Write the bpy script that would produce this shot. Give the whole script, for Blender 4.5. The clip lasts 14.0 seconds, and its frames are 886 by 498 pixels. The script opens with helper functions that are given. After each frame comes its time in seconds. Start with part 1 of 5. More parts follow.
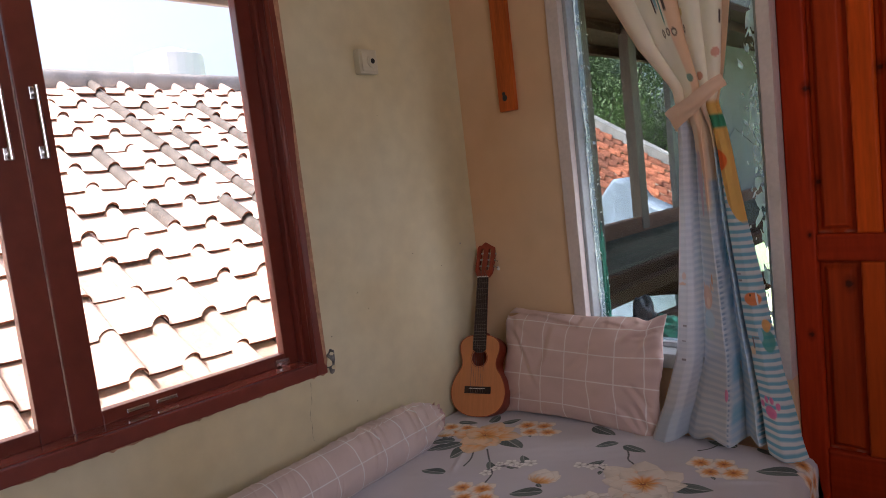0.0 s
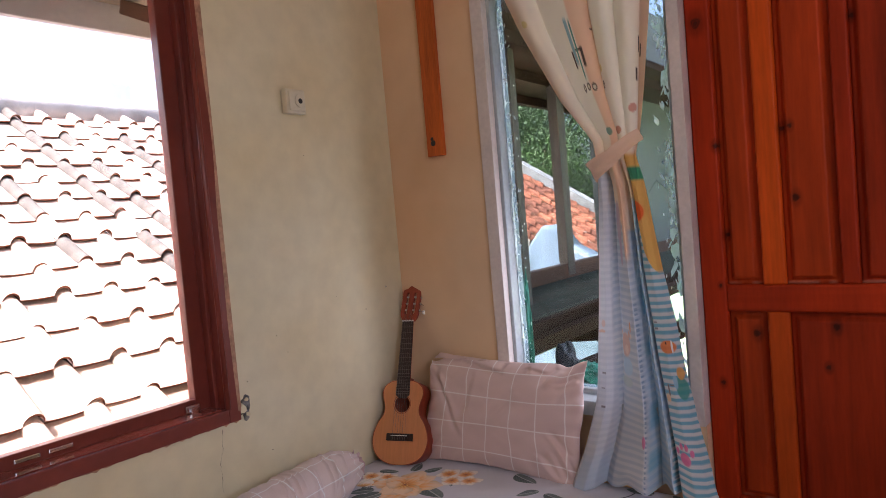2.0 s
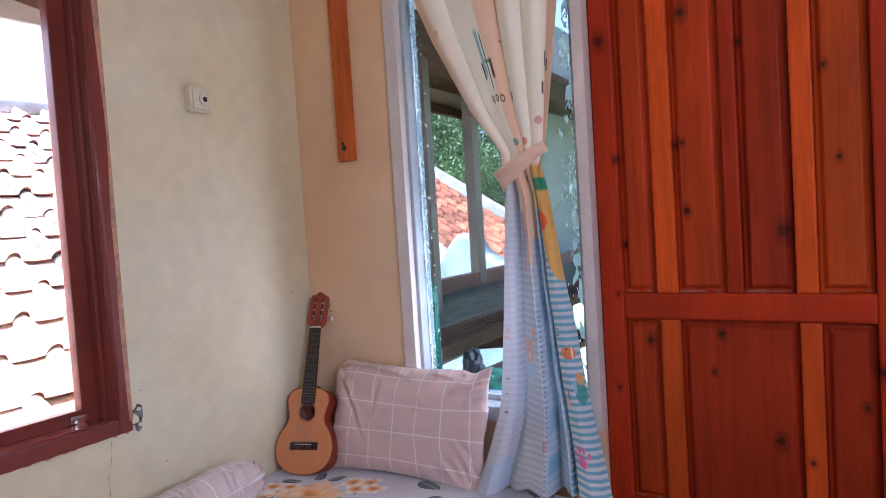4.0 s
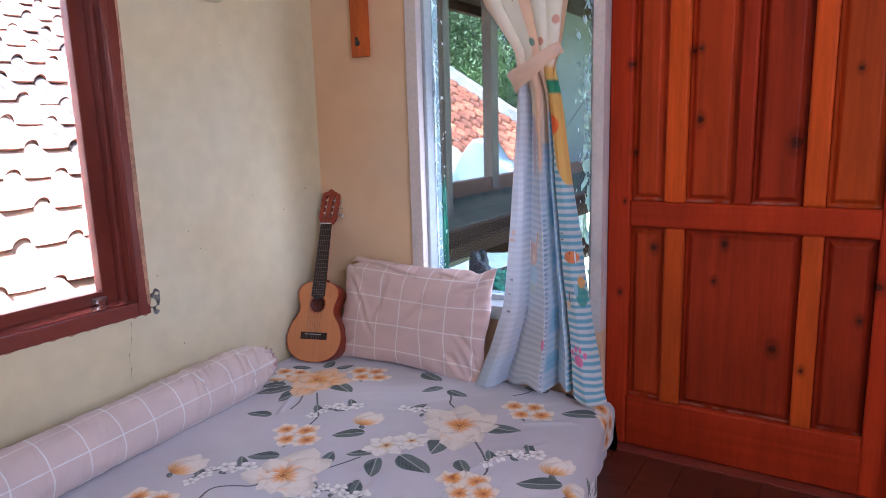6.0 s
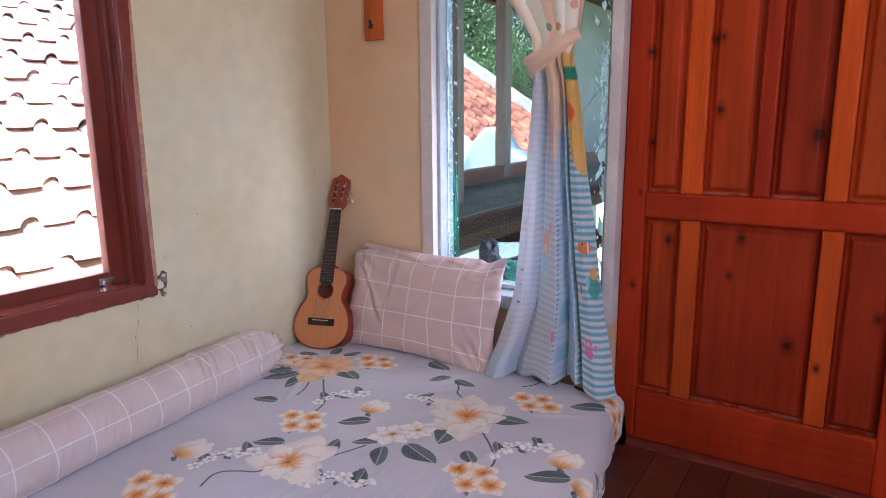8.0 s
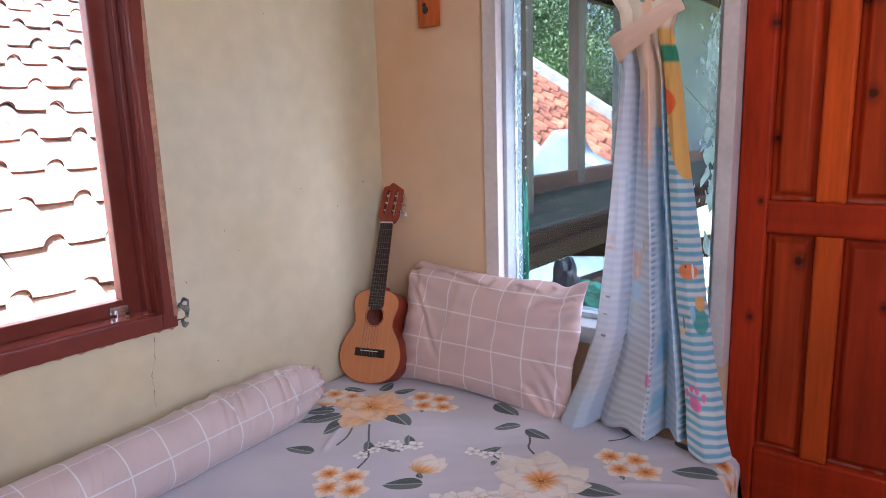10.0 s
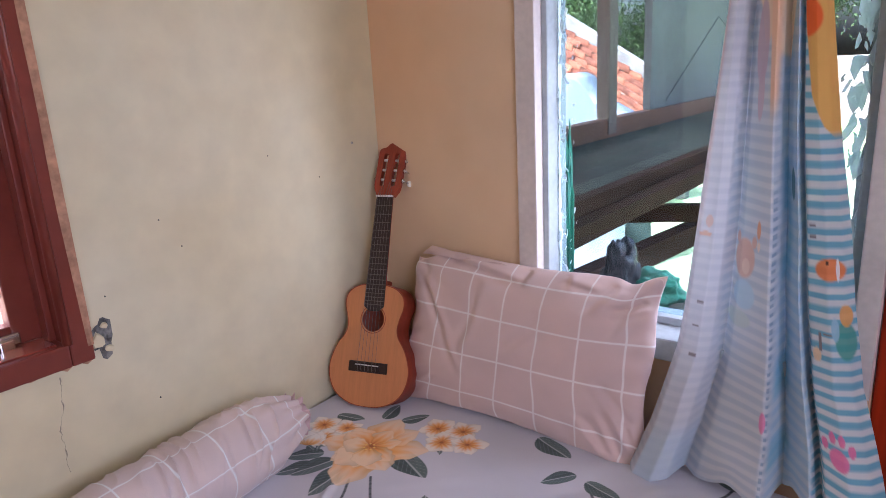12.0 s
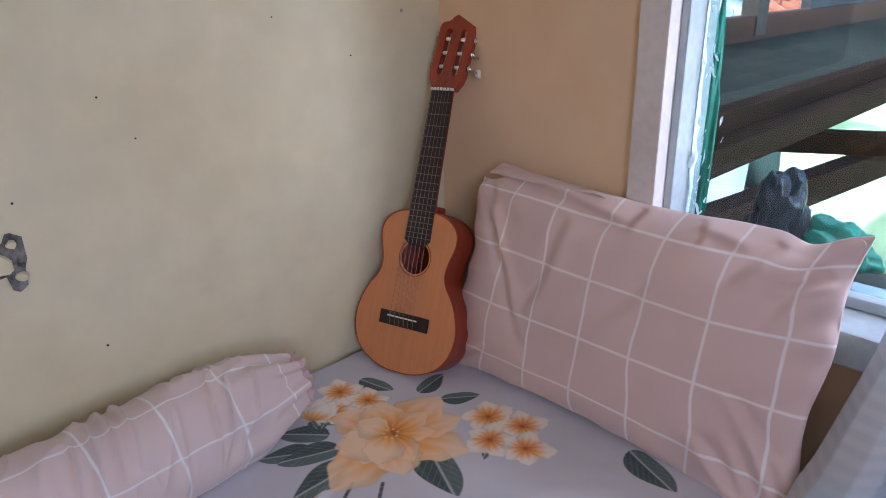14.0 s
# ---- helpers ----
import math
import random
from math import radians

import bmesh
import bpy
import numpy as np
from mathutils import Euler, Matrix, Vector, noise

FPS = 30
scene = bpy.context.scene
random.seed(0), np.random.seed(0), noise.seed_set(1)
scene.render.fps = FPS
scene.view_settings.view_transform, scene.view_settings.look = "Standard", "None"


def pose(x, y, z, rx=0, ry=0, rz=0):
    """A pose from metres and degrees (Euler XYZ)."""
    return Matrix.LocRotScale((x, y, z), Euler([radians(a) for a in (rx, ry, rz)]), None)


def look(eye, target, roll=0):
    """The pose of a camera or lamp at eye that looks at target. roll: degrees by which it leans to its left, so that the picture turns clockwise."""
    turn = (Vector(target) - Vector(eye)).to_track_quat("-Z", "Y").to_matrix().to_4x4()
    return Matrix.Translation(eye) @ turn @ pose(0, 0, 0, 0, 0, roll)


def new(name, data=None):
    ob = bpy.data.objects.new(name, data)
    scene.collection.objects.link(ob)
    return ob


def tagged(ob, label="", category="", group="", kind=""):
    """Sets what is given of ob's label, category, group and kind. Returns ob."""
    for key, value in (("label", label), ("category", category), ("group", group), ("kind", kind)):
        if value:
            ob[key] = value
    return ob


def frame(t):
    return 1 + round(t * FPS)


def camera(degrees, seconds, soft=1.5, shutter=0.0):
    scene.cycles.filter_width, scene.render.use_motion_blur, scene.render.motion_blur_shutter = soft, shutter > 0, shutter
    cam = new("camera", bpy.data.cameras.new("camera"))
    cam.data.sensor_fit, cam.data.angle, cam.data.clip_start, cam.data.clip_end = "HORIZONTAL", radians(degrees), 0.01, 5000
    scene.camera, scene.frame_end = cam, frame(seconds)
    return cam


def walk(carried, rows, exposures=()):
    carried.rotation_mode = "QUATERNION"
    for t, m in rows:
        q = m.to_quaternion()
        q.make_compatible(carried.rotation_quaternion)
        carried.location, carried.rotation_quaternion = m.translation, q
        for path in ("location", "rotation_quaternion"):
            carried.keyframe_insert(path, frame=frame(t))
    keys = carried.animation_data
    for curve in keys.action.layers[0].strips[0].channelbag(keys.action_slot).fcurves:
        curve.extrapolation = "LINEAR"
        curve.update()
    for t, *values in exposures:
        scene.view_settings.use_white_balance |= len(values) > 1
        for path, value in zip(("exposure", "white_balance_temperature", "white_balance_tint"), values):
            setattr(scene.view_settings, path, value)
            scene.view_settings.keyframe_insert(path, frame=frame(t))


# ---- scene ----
cam = camera(67.1, 14.0, soft=0.55)
PATH = [
    (0, (-0.018, 0.026, 1.11), (-1.38, 1.477, 0.906), -6.6),
    (0.5, (-0.018, 0.025, 1.114), (-1.379, 1.479, 0.925), -6.9),
    (1, (-0.015, 0.034, 1.113), (-1.358, 1.508, 0.958), -6.2),
    (1.5, (-0.021, 0.045, 1.11), (-1.305, 1.572, 0.97), -5.8),
    (2, (-0.002, 0.062, 1.11), (-1.212, 1.652, 1.012), -4.9),
    (2.5, (0.006, 0.077, 1.11), (-1.099, 1.742, 1.031), -3.8),
    (2.7, (0.007, 0.083, 1.113), (-1.053, 1.777, 1.041), -3.5),
    (4.8, (0.034, 0.077, 1.098), (-0.949, 1.812, 0.946), -3.4),
    (5, (0.032, 0.067, 1.098), (-0.963, 1.79, 0.893), -2.8),
    (5.5, (0.06, 0.071, 1.092), (-0.984, 1.747, 0.774), -1.9),
    (6, (0.062, 0.067, 1.087), (-0.979, 1.735, 0.718), -1.6),
    (6.5, (0.06, 0.071, 1.087), (-0.981, 1.735, 0.699), -1.2),
    (7, (0.064, 0.074, 1.085), (-0.959, 1.752, 0.715), -1.0),
    (7.5, (0.057, 0.065, 1.087), (-0.965, 1.743, 0.714), -0.5),
    (8, (0.038, 0.087, 1.078), (-1.019, 1.737, 0.677), -0.5),
    (8.2, (0.028, 0.118, 1.08), (-1.079, 1.732, 0.668), -1.1),
    (10.3, (-0.206, 0.434, 1.042), (-1.438, 1.962, 0.663), -1.8),
    (10.5, (-0.24, 0.463, 1.039), (-1.479, 1.981, 0.641), -2.0),
    (11, (-0.363, 0.584, 1.033), (-1.583, 2.116, 0.627), -2.1),
    (11.5, (-0.469, 0.695, 1.031), (-1.658, 2.241, 0.592), -2.7),
    (12, (-0.537, 0.789, 1.025), (-1.735, 2.304, 0.503), -3.1),
    (12.5, (-0.623, 0.921, 0.985), (-1.921, 2.343, 0.442), -2.2),
    (13, (-0.701, 1.051, 0.963), (-2.075, 2.389, 0.397), -0.4),
    (13.5, (-0.755, 1.13, 0.932), (-2.138, 2.431, 0.302), -1.1),
    (14, (-0.791, 1.176, 0.895), (-2.15, 2.444, 0.156), -1.6),
]
walk(cam, [(t, look(eye, target, roll)) for t, eye, target, roll in PATH],
     [(0, 1.08, 6400, 26), (0.5, 1.28, 6400, 26), (1.5, 1.42, 6350, 27), (2.7, 1.95, 5800, 28), (5, 2.2, 5300, 26), (8, 2.2, 5500, 26), (10.5, 2.22, 5550, 27), (12.5, 2.16, 5600, 28), (13, 2.08, 5600, 27), (14, 2.0, 5400, 21)])

# ---- world, sun, large lights ----
world = bpy.data.worlds.new("sky")
scene.world = world
world.use_nodes = True
SUN_FROM = Vector((-0.2, -0.45, 0.9)).normalized()
sky = world.node_tree.nodes.new("ShaderNodeTexSky")
sky.sky_type, sky.sun_disc, sky.dust_density = "NISHITA", False, 8.0
sky.sun_elevation = math.asin(SUN_FROM.z)
sky.sun_rotation = math.atan2(SUN_FROM.x, SUN_FROM.y)
bg = world.node_tree.nodes["Background"]
bg.inputs["Strength"].default_value = 0.27
world.node_tree.links.new(sky.outputs[0], bg.inputs["Color"])
sun = new("sun", bpy.data.lights.new("sun", "SUN"))
sun.data.energy, sun.data.angle, sun.data.color = 4.6, radians(0.5), (1.0, 0.95, 0.86)
sun.matrix_world = look(SUN_FROM * 20, (0, 0, 0))


def window_light(name, eye, target, w, h, watts, colour):
    lamp = new(name, bpy.data.lights.new(name, "AREA"))
    lamp.data.shape, lamp.data.size, lamp.data.size_y = "RECTANGLE", w, h
    lamp.data.energy, lamp.data.color = watts, colour
    lamp.matrix_world = look(eye, target)
    return lamp


window_light("daylight_of_east_window", (1.84, -0.3, 1.68), (0.0, -0.3, 2.10), 1.7, 1.1, 8.2, (0.98, 0.98, 1.0))
window_light("daylight_of_north_window", (-0.865, 2.27, 0.76), (-1.80, 1.72, 0.66), 0.13, 0.5, 0.8, (0.9, 0.96, 1.0))

# ---- materials ----


def mat(name, colour, rough=0.6, metal=0.0, dark=0.75, big=3.0, fine=60.0, amount=0.5, bump=0.15, stretch=(1, 1, 1), attr="", coat=0.0, rand=0.0, sheen=0.0, thin=0.0, tone=None, spec=0.5, island=0.0):
    """A surface with variation at two scales, along the object's own axes; attr: a printed colour on the mesh that takes the base colour's place."""
    m = bpy.data.materials.new(name)
    m.use_nodes = True
    nt = m.node_tree
    n, link = nt.nodes, nt.links.new
    p = n["Principled BSDF"]
    p.inputs["Roughness"].default_value, p.inputs["Metallic"].default_value = rough, metal
    p.inputs["Coat Weight"].default_value = coat
    p.inputs["Specular IOR Level"].default_value = spec
    p.inputs["Coat Roughness"].default_value = 0.15
    p.inputs["Sheen Weight"].default_value = sheen
    tc, mp = n.new("ShaderNodeTexCoord"), n.new("ShaderNodeMapping")
    mp.inputs["Scale"].default_value = stretch
    link(tc.outputs["Object"], mp.inputs["Vector"])
    vec = mp.outputs["Vector"]
    if rand:
        oi, add = n.new("ShaderNodeObjectInfo"), n.new("ShaderNodeVectorMath")
        sc = n.new("ShaderNodeMath")
        sc.operation = "MULTIPLY"
        sc.inputs[1].default_value = 37.0
        link(oi.outputs["Random"], sc.inputs[0])
        link(vec, add.inputs[0])
        link(sc.outputs[0], add.inputs[1])
        vec = add.outputs[0]
    a, b = n.new("ShaderNodeTexNoise"), n.new("ShaderNodeTexNoise")
    a.inputs["Scale"].default_value, a.inputs["Detail"].default_value = big, 4
    b.inputs["Scale"].default_value, b.inputs["Detail"].default_value = fine, 5
    link(vec, a.inputs["Vector"])
    link(vec, b.inputs["Vector"])
    mixf = n.new("ShaderNodeMath")
    mixf.operation = "MULTIPLY_ADD"
    mixf.inputs[1].default_value = 0.6
    link(a.outputs["Fac"], mixf.inputs[0])
    sb = n.new("ShaderNodeMath")
    sb.operation = "MULTIPLY"
    sb.inputs[1].default_value = 0.4
    link(b.outputs["Fac"], sb.inputs[0])
    link(sb.outputs[0], mixf.inputs[2])
    ramp = n.new("ShaderNodeMapRange")
    ramp.inputs["From Min"].default_value, ramp.inputs["From Max"].default_value = 0.35, 0.65
    ramp.inputs["To Min"].default_value, ramp.inputs["To Max"].default_value = dark * amount + 1 - amount, 1 + (1 - dark) * amount * 0.5
    link(mixf.outputs[0], ramp.inputs["Value"])
    val = ramp.outputs["Result"]
    if rand:
        rr = n.new("ShaderNodeMapRange")
        rr.inputs["To Min"].default_value, rr.inputs["To Max"].default_value = 1 - rand, 1 + rand * 0.6
        link(oi.outputs["Random"], rr.inputs["Value"])
        mm = n.new("ShaderNodeMath")
        mm.operation = "MULTIPLY"
        link(val, mm.inputs[0])
        link(rr.outputs["Result"], mm.inputs[1])
        val = mm.outputs[0]
    if island:
        ge, ir, im = n.new("ShaderNodeNewGeometry"), n.new("ShaderNodeMapRange"), n.new("ShaderNodeMath")
        ir.inputs["To Min"].default_value, ir.inputs["To Max"].default_value = 1 - island, 1 + island
        im.operation = "MULTIPLY"
        link(ge.outputs["Random Per Island"], ir.inputs["Value"])
        link(val, im.inputs[0])
        link(ir.outputs["Result"], im.inputs[1])
        val = im.outputs[0]
    mul = n.new("ShaderNodeVectorMath")
    mul.operation = "SCALE"
    if attr:
        at = n.new("ShaderNodeAttribute")
        at.attribute_name = attr
        link(at.outputs["Color"], mul.inputs[0])
    elif tone:
        c, cm, cr = n.new("ShaderNodeTexNoise"), n.new("ShaderNodeMix"), n.new("ShaderNodeMapRange")
        c.inputs["Scale"].default_value, c.inputs["Detail"].default_value = 1.7, 6
        cr.inputs["From Min"].default_value, cr.inputs["From Max"].default_value = 0.42, 0.72
        cm.data_type = "RGBA"
        cm.inputs[6].default_value, cm.inputs[7].default_value = (*colour, 1), (*tone, 1)
        link(vec, c.inputs["Vector"])
        link(c.outputs["Fac"], cr.inputs["Value"])
        link(cr.outputs["Result"], cm.inputs[0])
        link(cm.outputs[2], mul.inputs[0])
    else:
        mul.inputs[0].default_value = colour
    link(val, mul.inputs["Scale"])
    link(mul.outputs["Vector"], p.inputs["Base Color"])
    if bump:
        bp = n.new("ShaderNodeBump")
        bp.inputs["Strength"].default_value, bp.inputs["Distance"].default_value = bump, 0.004
        link(mixf.outputs[0], bp.inputs["Height"])
        link(bp.outputs["Normal"], p.inputs["Normal"])
    if thin:
        tl_, mx = n.new("ShaderNodeBsdfTranslucent"), n.new("ShaderNodeMixShader")
        mx.inputs[0].default_value = thin
        link(mul.outputs["Vector"], tl_.inputs["Color"])
        link(p.outputs[0], mx.inputs[1])
        link(tl_.outputs[0], mx.inputs[2])
        link(mx.outputs[0], n["Material Output"].inputs["Surface"])
    return m


def glass(name, tint, rough=0.0):
    """A pane: it lets light straight through, tinted, and mirrors a little."""
    m = bpy.data.materials.new(name)
    m.use_nodes = True
    n, link = m.node_tree.nodes, m.node_tree.links.new
    n.remove(n["Principled BSDF"])
    tr, gl, mx = n.new("ShaderNodeBsdfTransparent"), n.new("ShaderNodeBsdfGlossy"), n.new("ShaderNodeMixShader")
    fr = n.new("ShaderNodeFresnel")
    fr.inputs["IOR"].default_value = 1.45
    tr.inputs["Color"].default_value = (*tint, 1)
    gl.inputs["Roughness"].default_value = 0.03
    link(fr.outputs[0], mx.inputs[0])
    link(tr.outputs[0], mx.inputs[1])
    link(gl.outputs[0], mx.inputs[2])
    link(mx.outputs[0], n["Material Output"].inputs["Surface"])
    return m


M_WALL = mat("cream_wall_paint", (0.69, 0.63, 0.43), 0.7, dark=0.82, big=1.5, fine=16, amount=0.62, bump=0.2, tone=(0.67, 0.565, 0.335))
# north wall: a darker, warmer cream than M_WALL
M_WALL_WARM = mat("warmer_cream_wall_paint", (0.75, 0.53, 0.33), 0.7, dark=0.86, big=1.1, fine=7, amount=0.7, bump=0.12, tone=(0.72, 0.44, 0.24))
M_CEIL = mat("ceiling_paint", (0.78, 0.74, 0.64), 0.8)
M_FLOOR = mat("dark_red_floor_boards", (0.12, 0.029, 0.015), 0.35, stretch=(1, 8, 1), dark=0.5, fine=40, amount=0.8, rand=0.25)
M_FRAME = mat("red_brown_varnished_wood", (0.20, 0.040, 0.025), 0.34, dark=0.65, big=4, fine=30, stretch=(5, 0.8, 0.8), amount=0.6, bump=0.06, coat=0.25, spec=0.4)
M_SILL = mat("polished_red_brown_wood", (0.20, 0.042, 0.027), 0.16, dark=0.7, big=4, fine=30, stretch=(5, 0.8, 0.8), amount=0.5, bump=0.02, coat=0.9)
M_WHITE = mat("old_white_gloss_paint", (0.43, 0.48, 0.50), 0.45, dark=0.75, big=6, fine=70, amount=0.7, bump=0.2)
M_DOOR = mat("red_varnished_pine", (0.3, 0.05, 0.014), 0.5, dark=0.68, big=3, fine=16, stretch=(7, 3, 0.9), amount=0.65, bump=0.05, attr="print", rand=0.12, spec=0.16)
M_STRIP = mat("orange_varnished_wood", (0.52, 0.11, 0.016), 0.45, dark=0.6, big=5, fine=30, stretch=(9, 3, 0.7), amount=0.8, spec=0.3)
M_CASING = mat("greyed_white_paint", (0.68, 0.61, 0.57), 0.55, dark=0.8, big=6, fine=70, amount=0.7, bump=0.2)
M_CLEAR = glass("clear_glass", (0.96, 0.98, 0.97))
M_FILMED = glass("blue_tinted_glass", (0.43, 0.52, 0.55))
M_FILM = mat("peeling_silver_film", (0.62, 0.74, 0.78), 0.25, dark=0.5, big=20, fine=120, amount=0.9)
M_FLAKE = mat("pale_film_flakes", (0.88, 0.95, 0.96), 0.4, thin=0.75)
M_STEEL = mat("polished_steel", (0.72, 0.72, 0.72), 0.22, 1.0, bump=0.02)
M_CREAM = mat("cream_plastic", (0.66, 0.6, 0.44), 0.4, dark=0.85, big=20, bump=0.03)
M_BLACK = mat("black_plastic", (0.02, 0.02, 0.02), 0.4)
M_CEMENT = mat("grey_cement", (0.42, 0.42, 0.38), 0.9, dark=0.45, big=30, fine=120, amount=1, bump=0.8)
M_HOLE = mat("dusty_crumbled_cement", (0.36, 0.32, 0.23), 0.95, dark=0.4, big=60, fine=200, amount=1, bump=0.8)
M_PATCH = mat("grey_broken_plaster", (0.20, 0.195, 0.18), 0.95, dark=0.3, big=45, fine=160, amount=1, bump=0.9)
M_RAW = mat("raw_tan_plaster", (0.50, 0.27, 0.16), 0.9, dark=0.55, big=20, fine=90, amount=0.9, bump=0.5)
M_SHEET = mat("printed_cotton_sheet", (1, 1, 1), 0.85, dark=0.9, big=8, fine=900, amount=0.5, bump=0.05, attr="print", sheen=0.2)
M_CHECK = mat("pink_checked_cotton", (1, 1, 1), 0.85, dark=0.88, big=9, fine=900, amount=0.6, bump=0.06, attr="print", sheen=0.2)
M_CURTAIN = mat("printed_curtain_cotton", (1, 1, 1), 0.8, dark=0.9, big=8, fine=700, amount=0.5, bump=0.05, attr="print", sheen=0.05, thin=0.10)
M_SPRUCE = mat("satin_spruce", (0.60, 0.235, 0.088), 0.45, dark=0.8, big=6, fine=50, stretch=(14, 0.6, 1), amount=0.6, bump=0.03)
M_MAHOG = mat("red_brown_mahogany", (0.31, 0.046, 0.018), 0.42, dark=0.65, big=8, fine=60, stretch=(6, 0.8, 6), amount=0.8, bump=0.05)
M_EBONY = mat("dark_rosewood", (0.028, 0.012, 0.009), 0.5, dark=0.6, fine=90, stretch=(5, 1, 1))
M_BONE = mat("white_bone_plastic", (0.8, 0.78, 0.72), 0.35, bump=0.02)
M_STRING = mat("dull_nylon_string", (0.13, 0.10, 0.075), 0.35, bump=0.0)
M_TILE = mat("sunlit_clay_tile", (0.62, 0.47, 0.385), 0.85, dark=0.6, big=4, fine=45, amount=0.8, rand=0.22, bump=0.4)
# dark clay for the tile lips, with their shade put into the colour
M_TILE_LIP_SHADE = mat("shaded_tile_lip", (0.17, 0.06, 0.032), 0.9, dark=0.5, big=8, fine=60, amount=0.9)
M_TILE_MOSSY = mat("lichen_blackened_tile", (0.11, 0.10, 0.09), 0.9, dark=0.3, big=9, fine=30, amount=1, bump=0.5)
M_TILE_FAR = mat("orange_clay_tile", (0.25, 0.075, 0.036), 0.85, dark=0.55, big=2.5, fine=14, amount=1, bump=0.4, island=0.4)
M_MOSS = mat("lichen_grey_mortar", (0.30, 0.29, 0.275), 0.9, dark=0.5, big=5, amount=0.9)
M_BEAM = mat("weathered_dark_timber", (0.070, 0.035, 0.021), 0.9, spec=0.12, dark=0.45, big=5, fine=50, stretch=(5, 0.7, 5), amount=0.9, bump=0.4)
M_POST = mat("grey_brown_timber", (0.2, 0.17, 0.13), 0.7, dark=0.6, big=5, fine=50, stretch=(6, 6, 0.7), amount=0.8, bump=0.3)
M_BOARD = mat("brown_plank", (0.21, 0.105, 0.055), 0.65, dark=0.6, stretch=(4, 0.7, 4), amount=0.8)
M_PANEL = mat("grey_fibre_cement", (0.21, 0.225, 0.205), 0.8, dark=0.7, big=1.5, fine=20, amount=0.9)
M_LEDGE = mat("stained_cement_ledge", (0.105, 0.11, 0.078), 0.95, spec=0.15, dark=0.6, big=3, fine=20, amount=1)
M_GREEN = mat("pale_green_plaster", (0.38, 0.53, 0.27), 0.8, dark=0.85, big=1.5)
M_TARP = mat("blue_white_tarpaulin", (0.24, 0.30, 0.38), 0.5, dark=0.75, big=3, amount=0.9)
M_GBAG = mat("green_plastic_bag", (0.02, 0.26, 0.16), 0.3, dark=0.6, big=12)
M_BBAG = mat("black_plastic_bag", (0.018, 0.022, 0.028), 0.28, dark=0.6, big=12)
M_LEAF = mat("green_leaves", (0.085, 0.145, 0.05), 0.6, dark=0.4, big=1.2, fine=9, amount=1)
M_BARK = mat("grey_bark", (0.16, 0.12, 0.09), 0.9)
M_GROUND = mat("dusty_ground", (0.22, 0.18, 0.13), 0.95, dark=0.6, big=0.3, fine=4)
M_TANK = mat("pale_tank_plastic", (0.74, 0.79, 0.80), 0.5, dark=0.85)
M_FASCIA = mat("weathered_pale_fascia", (0.36, 0.38, 0.41), 0.7, dark=0.6, big=3)

# ---- mesh helpers ----


def obj(name, me, material, parent=None, label="", smooth=False):
    ob = new(name, me)
    me.materials.append(material)
    if smooth:
        me.polygons.foreach_set("use_smooth", [True] * len(me.polygons))
    ob.parent = parent
    if label:
        ob["label"] = label
    return ob


def part(name, bm, material, parent=None, label="", smooth=False):
    bmesh.ops.recalc_face_normals(bm, faces=bm.faces)
    me = bpy.data.meshes.new(name)
    bm.to_mesh(me)
    bm.free()
    return obj(name, me, material, parent, label, smooth)


def thing(name, label, category, at=(0, 0, 0), group="", kind=""):
    ob = new(name)
    ob.empty_display_size = 0.05
    ob.matrix_world = at if isinstance(at, Matrix) else Matrix.Translation(at)
    return tagged(ob, label, category, group, kind)


def box(bm, x0, x1, y0, y1, z0, z1, bevel=0.0, m=None):
    out = bmesh.ops.create_cube(bm, size=1)
    vs = out["verts"]
    for v in vs:
        v.co = Vector(((x0 + x1) / 2 + v.co.x * (x1 - x0), (y0 + y1) / 2 + v.co.y * (y1 - y0), (z0 + z1) / 2 + v.co.z * (z1 - z0)))
    if bevel:
        es = list({e for v in vs for e in v.link_edges})
        got = bmesh.ops.bevel(bm, geom=es, offset=bevel, segments=2, profile=0.6, affect="EDGES")
        vs = list({v for f in got["faces"] for v in f.verts} | {v for v in vs if v.is_valid})
    if m is not None:
        bmesh.ops.transform(bm, matrix=m, verts=vs)
    return vs


def boxes(*list_of):
    bm = bmesh.new()
    for b in list_of:
        box(bm, *b)
    return bm


def beam(bm, a, b, w, h, bevel=0.004):
    """A timber from a to b, w wide and h high."""
    a, b = Vector(a), Vector(b)
    d = b - a
    m = Matrix.Translation((a + b) / 2) @ d.to_track_quat("Y", "Z").to_matrix().to_4x4()
    return box(bm, -w / 2, w / 2, -d.length / 2, d.length / 2, -h / 2, h / 2, bevel, m)


def rod(bm, a, b, r, seg=8, r2=None):
    a, b = Vector(a), Vector(b)
    m = Matrix.Translation((a + b) / 2) @ (b - a).to_track_quat("Z", "Y").to_matrix().to_4x4()
    return bmesh.ops.create_cone(bm, cap_ends=True, segments=seg, radius1=r, radius2=r if r2 is None else r2, depth=(b - a).length, matrix=m)["verts"]


def grid_mesh(name, P, colours=None, close=False):
    """A mesh from a (rows, columns, 3) array of places, with a printed colour at each."""
    nr, nc = P.shape[:2]
    idx = np.arange(nr * nc).reshape(nr, nc)
    if close:
        idx = np.concatenate([idx, idx[:, :1]], 1)
    q = np.stack([idx[:-1, :-1], idx[:-1, 1:], idx[1:, 1:], idx[1:, :-1]], -1).reshape(-1, 4)
    me = bpy.data.meshes.new(name)
    me.vertices.add(nr * nc)
    me.vertices.foreach_set("co", P.reshape(-1).astype(np.float32))
    me.loops.add(q.size)
